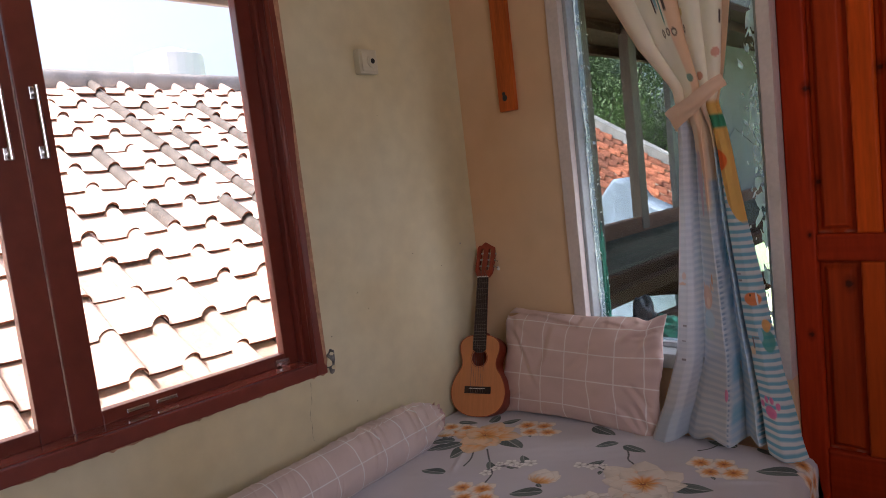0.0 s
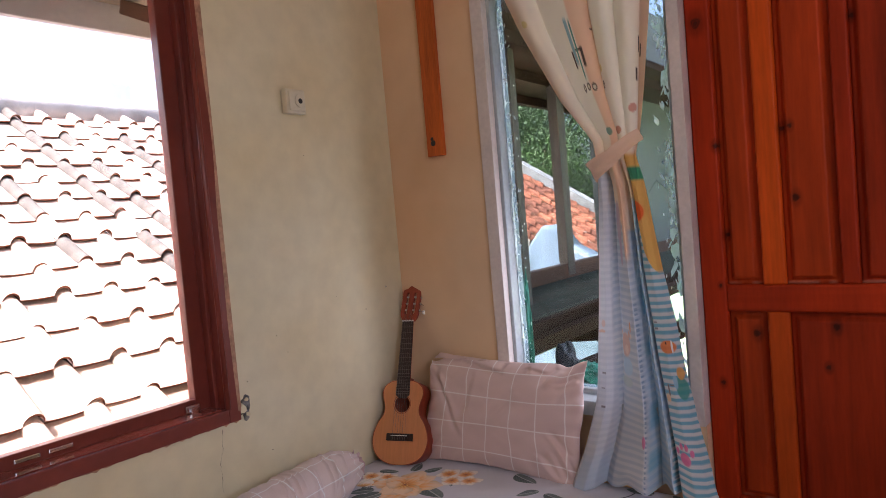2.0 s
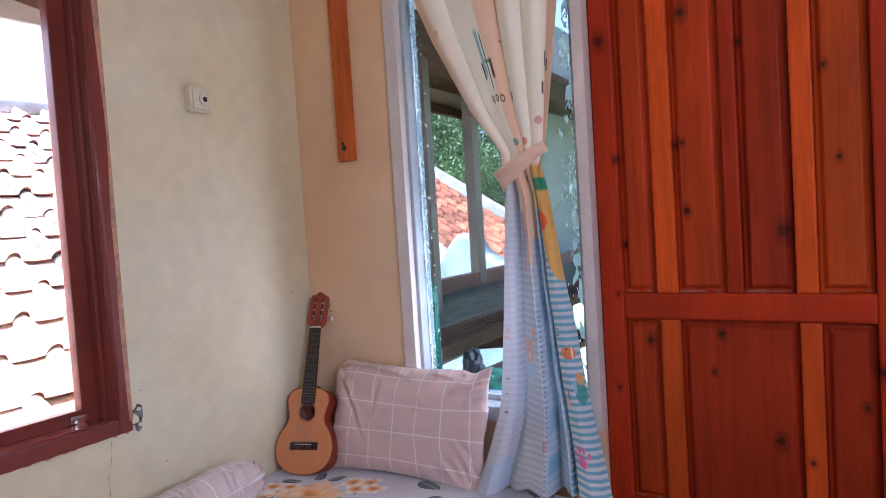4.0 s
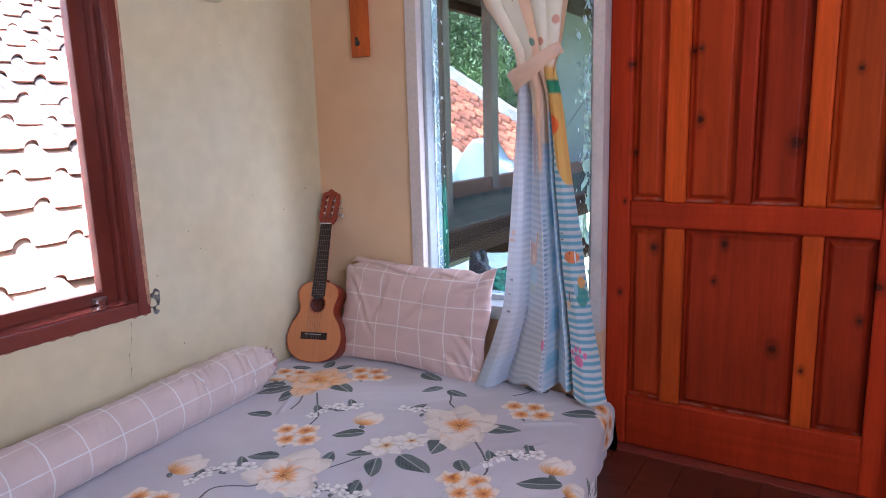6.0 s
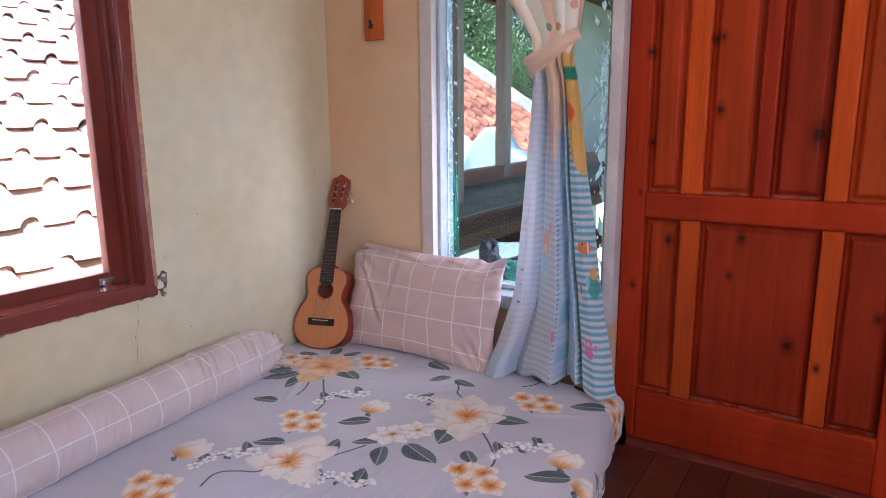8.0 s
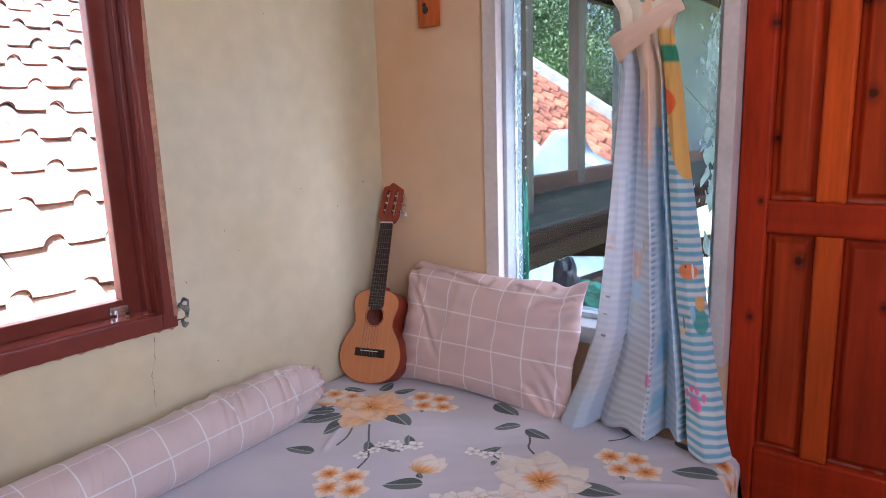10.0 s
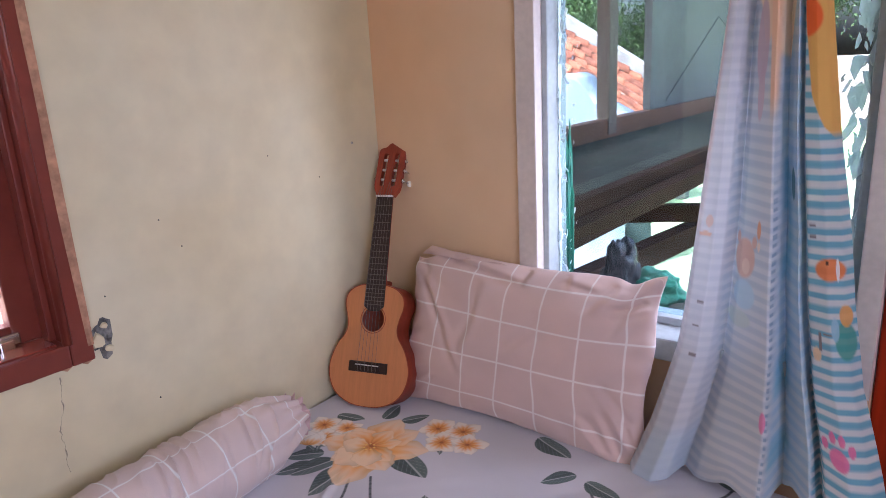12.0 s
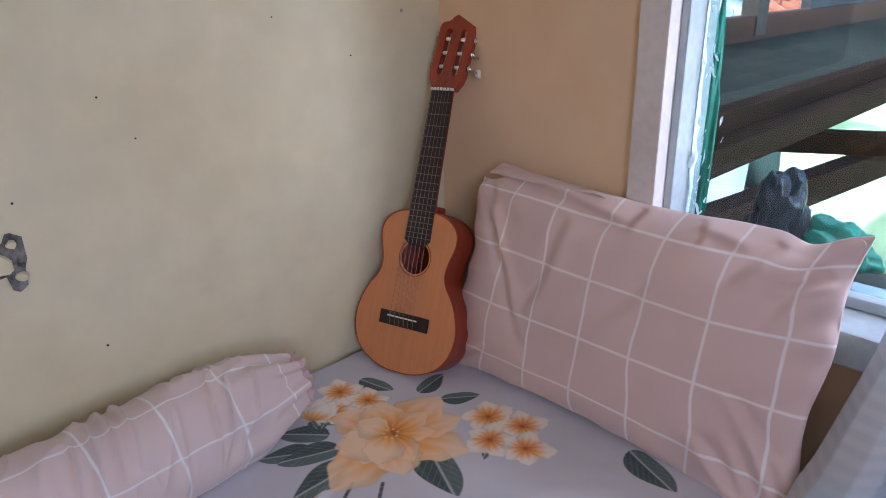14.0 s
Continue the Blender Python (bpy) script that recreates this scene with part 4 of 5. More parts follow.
open_ = np.clip((right - left) / 0.5, 0.2, 1.2)
phase = U * 2 * math.pi
ph_a = 4.2 * phase + 1.5 * np.sin(phase * 1.3 + 0.4) + 0.5
ph_b = 3.1 * phase + 1.3 * np.sin(phase * 1.4 + 1.0) + 0.5 * np.sin(Z * 4) * (U - 0.3)
ph_a, ph_b = ph_a + 0.55 * np.sin(ph_a), ph_b + 0.65 * np.sin(ph_b)
amp = 0.008 + 0.012 * open_ + 0.016 * below
fold_u = np.linspace(0, 1, 400)
fold_y = np.interp(fold_u, (0, 0.05, 0.15, 0.215, 0.245, 0.31, 0.45, 0.550, 0.570, 0.590, 0.62, 0.68, 0.725, 0.745, 0.775, 0.88, 0.96, 1.0),
                   (0.006, -0.022, -0.027, -0.014, 0.030, 0.006, -0.020, -0.038, -0.034, 0.036, 0.016, -0.010, -0.026, 0.012, -0.024, -0.032, -0.020, -0.002))
fold_y = np.convolve(np.pad(fold_y, 3, mode="edge"), np.ones(7) / 7, mode="valid")
lean = 0.018 * np.sin(Z * 5 + 1) * np.sin(phase)
pleat = np.interp(np.clip(U + lean, 0, 1), fold_u, fold_y)
Yc = 2.072 + (1 - below) * amp * np.sin(ph_a) + below * pleat * 1.5 * (0.55 + 0.45 * open_) + 0.008 * (vnoise(U * 8 + 2, Z * 4) - 0.5)
Yc = Yc - 0.02 * (vnoise(U * 7 + Z * 2.5, Z * 9) - 0.5) * smooth01(0.5 - Z, 0, 0.25)
Yc = Yc - 0.085 * smooth01(0.50 - Z, 0.0, 0.30) - 0.022 * np.exp(-((Z - TIE) / 0.05) ** 2)
X = X + 0.011 * (1 - below) * np.cos(ph_a) * smooth01(np.minimum(U, 1 - U), 0, 0.12)
Zc = Z + 0.012 * np.sin(ph_b) * smooth01(0.27 - Z, 0, 0.08)
hem = np.interp(U, (0, 0.12, 0.23, 0.5, 0.74, 0.9, 1), (0.19, 0.205, 0.225, 0.235, 0.242, 0.222, 0.215))
Zc = np.where(Z < 0.45, 0.45 - (0.45 - Zc) * (0.45 - hem) / 0.26, Zc)
Zc = np.maximum(Zc, 0.206)
# the print: cream cloth above, stripes below, with animal shapes and strokes of lettering; cream folds are shaded in
# colour
edge_l = np.interp(U, (0, 0.22, 0.30, 0.42, 0.60, 0.70, 1), (1.24, 1.20, 1.13, 1.06, 1.03, 1.12, 1.22)) + 0.01 * np.sin(U * 40)
t_low = smooth01(edge_l - Z, 0.0, 0.018)
cream = np.ones(U.shape + (3,)) * np.array((0.93, 0.87, 0.73))
# peach border and tie zone; side and mid-fold bands paint in the folds' shading
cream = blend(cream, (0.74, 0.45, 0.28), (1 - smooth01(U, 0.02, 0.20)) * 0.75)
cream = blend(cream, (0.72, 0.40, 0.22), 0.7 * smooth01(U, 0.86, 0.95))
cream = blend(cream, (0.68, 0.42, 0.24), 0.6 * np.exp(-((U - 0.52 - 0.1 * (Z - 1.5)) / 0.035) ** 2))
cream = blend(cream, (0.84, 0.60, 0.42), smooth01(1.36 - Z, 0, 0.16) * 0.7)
band = lambda period, shift=0.0: smooth01(np.sin((Z + shift) * 2 * math.pi / period), -0.3, 0.3)
zone = lambda a, b: smooth01(U, a - 0.006, a + 0.006) * (1 - smooth01(U, b - 0.006, b + 0.006))
low = blend(np.ones(U.shape + (3,)) * np.array((0.60, 0.60, 0.635)), (0.47, 0.49, 0.55), band(0.021) * 0.45)
low = blend(low, blend(np.ones(U.shape + (3,)) * np.array((0.60, 0.61, 0.64)), (0.42, 0.48, 0.56), band(0.022, 0.01) * 0.7), zone(0.235, 0.575))
mid_ = blend(np.ones(U.shape + (3,)) * np.array((0.54, 0.62, 0.68)), (0.34, 0.52, 0.66), band(0.026, 0.005) * 0.6)
low = blend(low, blend(mid_, (0.12, 0.42, 0.58), 0.6 * (1 - smooth01(U, 0.60, 0.67)) * smooth01(vnoise(U * 9, Z * 14), 0.35, 0.65)), zone(0.575, 0.74))
low = blend(low, blend(np.ones(U.shape + (3,)) * np.array((0.62, 0.63, 0.63)), (0.10, 0.37, 0.51), band(0.0225) * 0.88), zone(0.74, 1.1))
low = blend(low, (0.45, 0.57, 0.68), 0.6 * smooth01(0.33 - Z, 0, 0.06) * zone(0.05, 0.235))
low = blend(low, (0.66, 0.45, 0.40), 0.6 * (1 - smooth01(np.abs(U - 0.03), 0.02, 0.06)) * smooth01(Z, 0.55, 1.0))
dash = smooth01(np.sin(Z * 2 * math.pi / 0.016), -0.1, 0.2) * (1 - smooth01(np.abs(U - 0.562), 0.004, 0.008)) * smooth01(0.85 - Z, 0, 0.1)
low = blend(np.minimum(low * np.array((0.99, 1.01, 1.02)), 0.82), (0.08, 0.18, 0.30), 0.6 * dash)
dash2 = smooth01(np.sin(Z * 2 * math.pi / 0.014), 0.0, 0.3) * (1 - smooth01(np.abs(U - 0.752), 0.005, 0.010)) * smooth01(0.75 - Z, 0, 0.1)
low = blend(low, (0.12, 0.30, 0.42), 0.8 * dash2)
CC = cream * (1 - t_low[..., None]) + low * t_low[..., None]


def spot(cu, cz, ru, rz, colour, k=1.0):
    global CC
    d = np.hypot((U - cu) / ru, (Z - cz) / rz)
    CC = blend(CC, colour, k * (1 - smooth01(d, 0.85, 1.05)))


def stroke(cu, cz, wu, wz, colour):
    global CC
    CC = blend(CC, colour, (1 - smooth01(np.abs(U - cu) / wu, 0.8, 1.1)) * (1 - smooth01(np.abs(Z - cz) / wz, 0.8, 1.1)))


# the cream cloth's peach tail between the folds, a mauve elephant's ear, then the yellow giraffe neck with its spot and collar
tail = (1 - smooth01(np.abs(U - 0.53 - 0.05 * (1.1 - Z)), 0.02 + 0.10 * np.clip(Z - 0.92, 0, 0.3), 0.035 + 0.10 * np.clip(Z - 0.92, 0, 0.3))) * smooth01(Z, 0.90, 0.96)
CC = blend(CC, (0.86, 0.55, 0.36), 0.9 * tail)
spot(0.40, 1.04, 0.07, 0.075, (0.58, 0.42, 0.48), 0.85)
spot(0.41, 0.955, 0.035, 0.05, (0.58, 0.42, 0.48), 0.85)
edge_n = np.interp(Z, (0.88, 0.90, 0.95, 1.1, 1.25), (0.97, 0.90, 0.82, 0.77, 0.76))
neck = smooth01(U - edge_n, -0.006, 0.008) * smooth01(Z, 0.878, 0.895) * smooth01(1.26 - Z, 0, 0.02)
CC = blend(CC, (0.76, 0.43, 0.11), neck)
CC = blend(CC, (0.03, 0.25, 0.13), smooth01(U - edge_n, -0.006, 0.008) * smooth01(Z, 1.165, 1.175) * smooth01(1.215 - Z, 0, 0.01))
d_ = np.hypot((U - 0.775) / 0.155, (Z - 1.075) / 0.033)
CC = blend(CC, (0.80, 0.13, 0.015), (1 - smooth01(d_, 0.88, 1.05)) * smooth01(U - edge_n, -0.006, 0.008))
# bear in a blue shirt, clown fish, small bird, feet and paw
for cu, cz, ru, rz, c in ((0.355, 0.655, 0.085, 0.040, (0.66, 0.40, 0.31)), (0.29, 0.690, 0.020, 0.012, (0.66, 0.40, 0.31)), (0.425, 0.690, 0.020, 0.012, (0.66, 0.40, 0.31)), (0.37, 0.640, 0.032, 0.016, (0.74, 0.54, 0.44)),
                          (0.37, 0.585, 0.085, 0.030, (0.46, 0.60, 0.70)), (0.34, 0.535, 0.095, 0.018, (0.52, 0.58, 0.56)), (0.455, 0.715, 0.016, 0.018, (0.74, 0.34, 0.18)), (0.46, 0.685, 0.012, 0.010, (0.80, 0.62, 0.50)),
                          (0.885, 0.660, 0.085, 0.021, (0.80, 0.20, 0.02)), (0.925, 0.660, 0.010, 0.021, (0.85, 0.85, 0.85)), (0.87, 0.672, 0.008, 0.005, (0.02, 0.02, 0.02)),
                          (0.945, 0.535, 0.050, 0.036, (0.05, 0.30, 0.26)), (0.955, 0.580, 0.032, 0.020, (0.76, 0.36, 0.08)), (0.90, 0.555, 0.020, 0.022, (0.30, 0.52, 0.66)), (0.80, 0.505, 0.024, 0.014, (0.78, 0.56, 0.34)),
                          (0.86, 0.325, 0.042, 0.020, (0.74, 0.16, 0.34)), (0.805, 0.345, 0.015, 0.011, (0.74, 0.16, 0.34)), (0.84, 0.360, 0.015, 0.011, (0.74, 0.16, 0.34)), (0.88, 0.360, 0.015, 0.011, (0.74, 0.16, 0.34)), (0.915, 0.345, 0.015, 0.011, (0.74, 0.16, 0.34)),
                          (0.545, 0.355, 0.016, 0.022, (0.72, 0.20, 0.38)), (0.66, 0.80, 0.020, 0.030, (0.05, 0.2, 0.24)), (0.10, 0.70, 0.05, 0.005, (0.66, 0.40, 0.30)), (0.12, 0.725, 0.03, 0.012, (0.64, 0.46, 0.40))):
    spot(cu, cz, ru, rz, c, 0.9)
INK2, INK3 = (0.10, 0.07, 0.06), (0.22, 0.19, 0.20)
for i, (cu, cz) in enumerate(((0.40, 1.475), (0.44, 1.478), (0.475, 1.474), (0.57, 1.478), (0.61, 1.476))):
    spot(cu, cz, 0.014, 0.014, INK2)
    spot(cu, cz, 0.008, 0.008, (0.72, 0.64, 0.47))
for cu, cz, wu, wz in ((0.39, 1.57, 0.008, 0.03), (0.46, 1.575, 0.008, 0.034), (0.44, 1.60, 0.02, 0.004), (0.53, 1.66, 0.012, 0.003), (0.56, 1.665, 0.005, 0.02), (0.90, 1.58, 0.01, 0.025), (0.94, 1.56, 0.008, 0.02), (0.88, 1.49, 0.005, 0.02)):
    stroke(cu, cz, wu, wz, INK2)
for cu, cz, c in ((0.10, 1.72, (0.70, 0.55, 0.2)), (0.22, 1.45, (0.66, 0.5, 0.42)), (0.25, 1.36, (0.7, 0.30, 0.24)), (0.55, 1.365, (0.72, 0.3, 0.3)), (0.72, 1.37, (0.72, 0.50, 0.14)), (0.86, 1.39, (0.70, 0.26, 0.18)), (0.66, 1.33, (0.62, 0.2, 0.1)), (0.47, 1.33, (0.05, 0.25, 0.2)), (0.60, 1.53, (0.75, 0.6, 0.2))):
    spot(cu, cz, 0.020, 0.014, c, 0.8)
stroke(0.41, 1.63, 0.012, 0.08, (0.30, 0.5, 0.55))
stroke(0.435, 1.60, 0.005, 0.10, (0.12, 0.3, 0.25))
for cu, cz, wu, wz, c in ((0.13, 0.565, 0.024, 0.0030, INK3), (0.12, 0.515, 0.022, 0.0028, INK3), (0.13, 0.455, 0.024, 0.0028, INK3), (0.79, 0.735, 0.020, 0.0032, INK3), (0.79, 0.715, 0.020, 0.0032, INK3),
                          (0.82, 0.530, 0.008, 0.018, INK3), (0.86, 0.545, 0.024, 0.0028, INK3)):
    stroke(cu, cz, wu, wz, c)
PC = np.stack([X + 0.82, Yc - 2.07, Zc - 0.2], -1)
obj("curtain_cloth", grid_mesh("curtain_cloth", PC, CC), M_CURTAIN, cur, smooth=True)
# the tie: a flat band that slants up round the gathered cloth
tt = np.linspace(0, 1, 40)
ww = np.linspace(-1, 1, 10)
T2, W2 = np.meshgrid(tt, ww)
tx = np.interp(T2, [0, 0.08, 0.5, 0.92, 1], [-0.896, -0.902, -0.82, -0.748, -0.740])
tz = np.interp(T2, [0, 0.08, 0.5, 0.92, 1], [1.205, 1.205, 1.245, 1.300, 1.308])
ty = 2.026 + 0.05 * (np.abs(T2 - 0.5) * 2) ** 3 + 0.003 * np.sin(W2 * 5 + T2 * 4) + 0.004 * (vnoise(T2 * 9, W2 * 2 + 5) - 0.5)
half = np.interp(T2, [0, 0.2, 1], [0.034, 0.031, 0.020])
PT = np.stack([tx + W2 * half * -0.45, ty + 0.004 * np.cos(W2 * 2.5) - 0.004, tz + W2 * half * 0.9], -1) - np.array((-0.82, 2.07, 0.2))
ob = obj("curtain_tie", grid_mesh("curtain_tie", PT, np.ones(PT.shape) * np.array((0.84, 0.60, 0.44))), M_CURTAIN, cur, "peach cloth curtain tie", True)
bm = bmesh.new()
rod(bm, (-0.52, 0.0, 1.84), (0.24, 0.0, 1.84), 0.009, 12)
for x in (-0.46, 0.17):
    box(bm, x - 0.008, x + 0.008, 0.0, 0.055, 1.825, 1.855, 0.002)
part("curtain_rod", bm, M_STEEL, cur, "thin metal curtain rod")

# ---- small guitar leaning in the corner ----
Uv = Vector((-0.118, 0.373, 0.92)).normalized()
Rv = Vector((0.97, 0.25, 0.0))
Uv = (Uv + Rv * 0.004).normalized()
Rv = (Rv - Uv * Rv.dot(Uv)).normalized()
Nv = Rv.cross(Uv)
foot = Vector((-1.686, 1.904, 0.296)) - Uv * 0.104 + Vector((0.008, -0.004, 0.004))
gm = Matrix((Rv, Uv, Nv)).transposed().to_4x4()
gm.translation = foot
gtr = thing("guitar", "small six-string guitar, pale orange top, red-brown sides", "guitar", gm)
CTRL = [(0.0, 0.0), (0.042, 0.004), (0.082, 0.022), (0.106, 0.052), (0.1145, 0.096), (0.1, 0.145), (0.078, 0.178), (0.0715, 0.2), (0.075, 0.224), (0.0845, 0.256), (0.080, 0.284), (0.056, 0.304), (0.02, 0.3125), (0.0, 0.313)]


def outline(grow=0.0):
    half = []
    pts = [(-CTRL[1][0], CTRL[1][1])] + CTRL + [(-CTRL[-2][0], CTRL[-2][1])]
    for i in range(1, len(pts) - 2):
        p = [Vector(q) for q in pts[i - 1:i + 3]]
        for j in range(5):
            t = j / 5
            half.append(0.5 * ((2 * p[1]) + (p[2] - p[0]) * t + (2 * p[0] - 5 * p[1] + 4 * p[2] - p[3]) * t * t + (3 * p[1] - p[0] - 3 * p[2] + p[3]) * t ** 3))
    half.append(Vector(CTRL[-1]))
    loop = [(v.x, v.y) for v in half] + [(-v.x, v.y) for v in half[-2:0:-1]]
    c = Vector((0, 0.15))
    return [(x + (grow if x > 1e-4 else -grow if x < -1e-4 else 0), y + grow * (y - 0.15) / 0.15) for x, y in loop]


def plate(bm, loop, holes, z0, z1):
    """A flat plate with holes, z0 to z1 thick."""
    es = []
    for lp in (loop, *holes):
        vs = [bm.verts.new((x, y, z1)) for x, y in lp]
        es += [bm.edges.new((vs[i], vs[(i + 1) % len(vs)])) for i in range(len(vs))]
    got = bmesh.ops.triangle_fill(bm, use_beauty=True, use_dissolve=False, edges=es)
    fs = [g for g in got["geom"] if isinstance(g, bmesh.types.BMFace)]
    ext = bmesh.ops.extrude_face_region(bm, geom=fs)
    bmesh.ops.translate(bm, verts=[g for g in ext["geom"] if isinstance(g, bmesh.types.BMVert)], vec=(0, 0, z0 - z1))


HOLE_U = 0.104 + 0.118
circle = lambda r, n=40: [(r * math.cos(i * 2 * math.pi / n), HOLE_U + r * math.sin(i * 2 * math.pi / n)) for i in range(n)]
bm = bmesh.new()
plate(bm, outline(), [circle(0.032)], 0.0, 0.003)
part("top", bm, M_SPRUCE, gtr, "satin pale orange spruce top")
bm = bmesh.new()   # sides and back, an open shell
lo = outline(0.0006)
rings = [[bm.verts.new((x * k, 0.15 + (y - 0.15) * k, z)) for x, y in lo] for z, k in ((0.0015, 1.0), (-0.062, 1.0), (-0.068, 0.985), (-0.07, 0.96))]
for ra, rb in zip(rings, rings[1:]):
    for i in range(len(lo)):
        j = (i + 1) % len(lo)
        bm.faces.new((ra[i], ra[j], rb[j], rb[i]))
bm.faces.new(rings[-1])
part("body", bm, M_MAHOG, gtr, "red-brown mahogany sides and back", True)
bm = bmesh.new()
plate(bm, outline(0.0009), [outline(-0.0009)], 0.0005, 0.0035)
part("binding", bm, M_MAHOG, gtr, "thin red-brown edge binding")
bm = bmesh.new()
plate(bm, circle(0.0366), [circle(0.0348)], 0.003, 0.0034)
part("rosette", bm, M_MAHOG, gtr, "red-brown ring round the sound hole")
NUT = 0.104 + 0.441


def taper(bm, u0, u1, w0, w1, z0, z1, bevel=0.0):
    vs = box(bm, -0.5, 0.5, u0, u1, z0, z1, 0)
    for v in vs:
        k = (v.co.y - u0) / (u1 - u0)
        v.co.x *= w0 * (1 - k) + w1 * k
    if bevel:
        bmesh.ops.bevel(bm, geom=list({e for v in vs for e in v.link_edges}), offset=bevel, segments=2, affect="EDGES")


bm = bmesh.new()
taper(bm, 0.256, NUT - 0.002, 0.0575, 0.047, 0.0034, 0.0075, 0.0008)
taper(bm, 0.243, 0.256, 0.026, 0.0575, 0.0034, 0.0073)
part("fretboard", bm, M_EBONY, gtr, "dark rosewood fretboard")
for k in range(1, 19):
    u = NUT - 0.441 * (1 - 2 ** (-k / 12))
    if u > 0.257:
        wd = 0.047 + (0.0575 - 0.047) * (NUT - u) / (NUT - 0.256)
        bm = bmesh.new()
        box(bm, -wd / 2, wd / 2, u - 0.0008, u + 0.0008, 0.0074, 0.0084)
        part("fret", bm, M_STRING, gtr)
bm = bmesh.new()   # neck with its rounded back and heel
nk = []
for u, wd, dp in ((0.308, 0.056, 0.034), (0.314, 0.055, 0.03), (0.335, 0.054, 0.019), (0.42, 0.051, 0.017), (NUT, 0.047, 0.016)):
    nk.append([bm.verts.new((-wd / 2 * math.cos(a), u, 0.0034 - dp * math.sin(a))) for a in np.linspace(0, math.pi, 13)])
for ra, rb in zip(nk, nk[1:]):
    for i in range(12):
        bm.faces.new((ra[i], ra[i + 1], rb[i + 1], rb[i]))
    bm.faces.new((ra[0], rb[0], rb[-1], ra[-1]))
bm.faces.new(nk[0])
bm.faces.new(nk[-1])
box(bm, -0.014, 0.014, 0.309, 0.326, -0.06, -0.01, 0.004)
part("neck", bm, M_MAHOG, gtr, "red-brown neck with heel", True)
bm = bmesh.new()
HALF = [(0.024, 0.0), (0.027, 0.006), (0.033, 0.015), (0.0358, 0.028), (0.036, 0.06), (0.037, 0.098), (0.0372, 0.111), (0.0352, 0.118), (0.030, 0.1215), (0.022, 0.1225), (0.0165, 0.126), (0.012, 0.1315), (0.006, 0.135)]
HEAD = [(-x, y) for x, y in HALF[:1]] + HALF + [(0.0, 0.136)] + [(-x, y) for x, y in HALF[:0:-1]]
slot = lambda x: [(x + 0.0062 * math.cos(a), (0.103 if math.sin(a) > 0 else 0.031) + 0.0062 * math.sin(a)) for a in np.linspace(0.01, 2 * math.pi + 0.01, 16, endpoint=False)]
plate(bm, HEAD, [slot(-0.0155), slot(0.0155)], -0.014, 0.0)
TIP = Matrix.Translation((0, NUT + 0.001, 0.005)) @ pose(0, 0, 0, -4, 0, -2.5) @ Matrix.Diagonal((1.06, 1.08, 1, 1))
bmesh.ops.transform(bm, matrix=TIP, verts=bm.verts)
part("headstock", bm, M_MAHOG, gtr, "red-brown slotted headstock")
for sx in (-1, 1):
    for uu in (0.042, 0.067, 0.092):
        bm = bmesh.new()
        rod(bm, (sx * 0.009, uu, -0.006), (sx * 0.022, uu, -0.006), 0.0034, 12)
        bmesh.ops.transform(bm, matrix=TIP, verts=bm.verts)
        roller = part("string_roller", bm, M_BONE, gtr, "white string roller", True)
        bm = bmesh.new()
        rod(bm, (sx * 0.036, uu, -0.008), (sx * 0.040, uu, -0.008), 0.006, 12)
        rod(bm, (sx * 0.039, uu, -0.006), (sx * 0.044, uu, -0.030), 0.0022, 8)
        bmesh.ops.transform(bm, matrix=TIP, verts=bm.verts)
        peg = part("tuner", bm, M_STEEL, gtr, "steel tuning machine", True)
        bm = bmesh.new()
        box(bm, sx * 0.0445 - 0.004, sx * 0.0445 + 0.004, uu - 0.007, uu + 0.007, -0.042, -0.028, 0.003)
        bmesh.ops.transform(bm, matrix=TIP, verts=bm.verts)
        part("button", bm, M_BONE, peg, "pearl white tuner button", True)
bm = bmesh.new()
box(bm, -0.0245, 0.0245, NUT - 0.002, NUT + 0.003, 0.0034, 0.0105, 0.001)
part("nut", bm, M_BONE, gtr, "white nut")
bm = bmesh.new()
box(bm, -0.055, 0.055, 0.086, 0.113, 0.003, 0.0075, 0.0015)
box(bm, -0.034, 0.034, 0.088, 0.111, 0.006, 0.0115, 0.002)
brg = part("bridge", bm, M_EBONY, gtr, "dark wooden bridge")
bm = bmesh.new()
box(bm, -0.033, 0.033, 0.1035, 0.106, 0.010, 0.0155, 0.0006)
part("saddle", bm, M_BONE, brg, "white saddle")
for i in range(6):
    x0, x1 = -0.026 + i * 0.0104, -0.0185 + i * 0.0074
    bm = bmesh.new()
    rod(bm, (x0, 0.1045, 0.0158), (x1, NUT, 0.0112), 0.00042 + 0.00012 * (5 - i) / 5, 5)
    rod(bm, (x0, 0.1045, 0.0158), (x0, 0.0885, 0.0105), 0.0009, 5)
    rod(bm, (x1, NUT, 0.0112), ((-0.0155 if i < 3 else 0.0155), NUT + (0.044, 0.068, 0.092, 0.092, 0.068, 0.044)[i], -0.004 - (0.044, 0.068, 0.092, 0.092, 0.068, 0.044)[i] * 0.06), 0.0006, 5)
    part("string", bm, M_STRING, gtr)

# ---- things on the walls ----
st = thing("wooden_strip", "orange varnished wooden batten nailed to the wall", "batten", (-1.553, WY, 1.34))
bm = bmesh.new()
box(bm, -0.037, 0.037, -0.022, 0.0, 0.0, 1.2, 0.003)
part("batten", bm, M_STRIP, st)
bm = bmesh.new()
rod(bm, (-0.006, -0.0219, 0.050), (-0.006, -0.0236, 0.050), 0.012, 12, 0.009)
rod(bm, (-0.010, -0.0219, 0.066), (-0.010, -0.0232, 0.066), 0.008, 10, 0.005)
part("nail_head", bm, M_BLACK, st, "dark nail head")

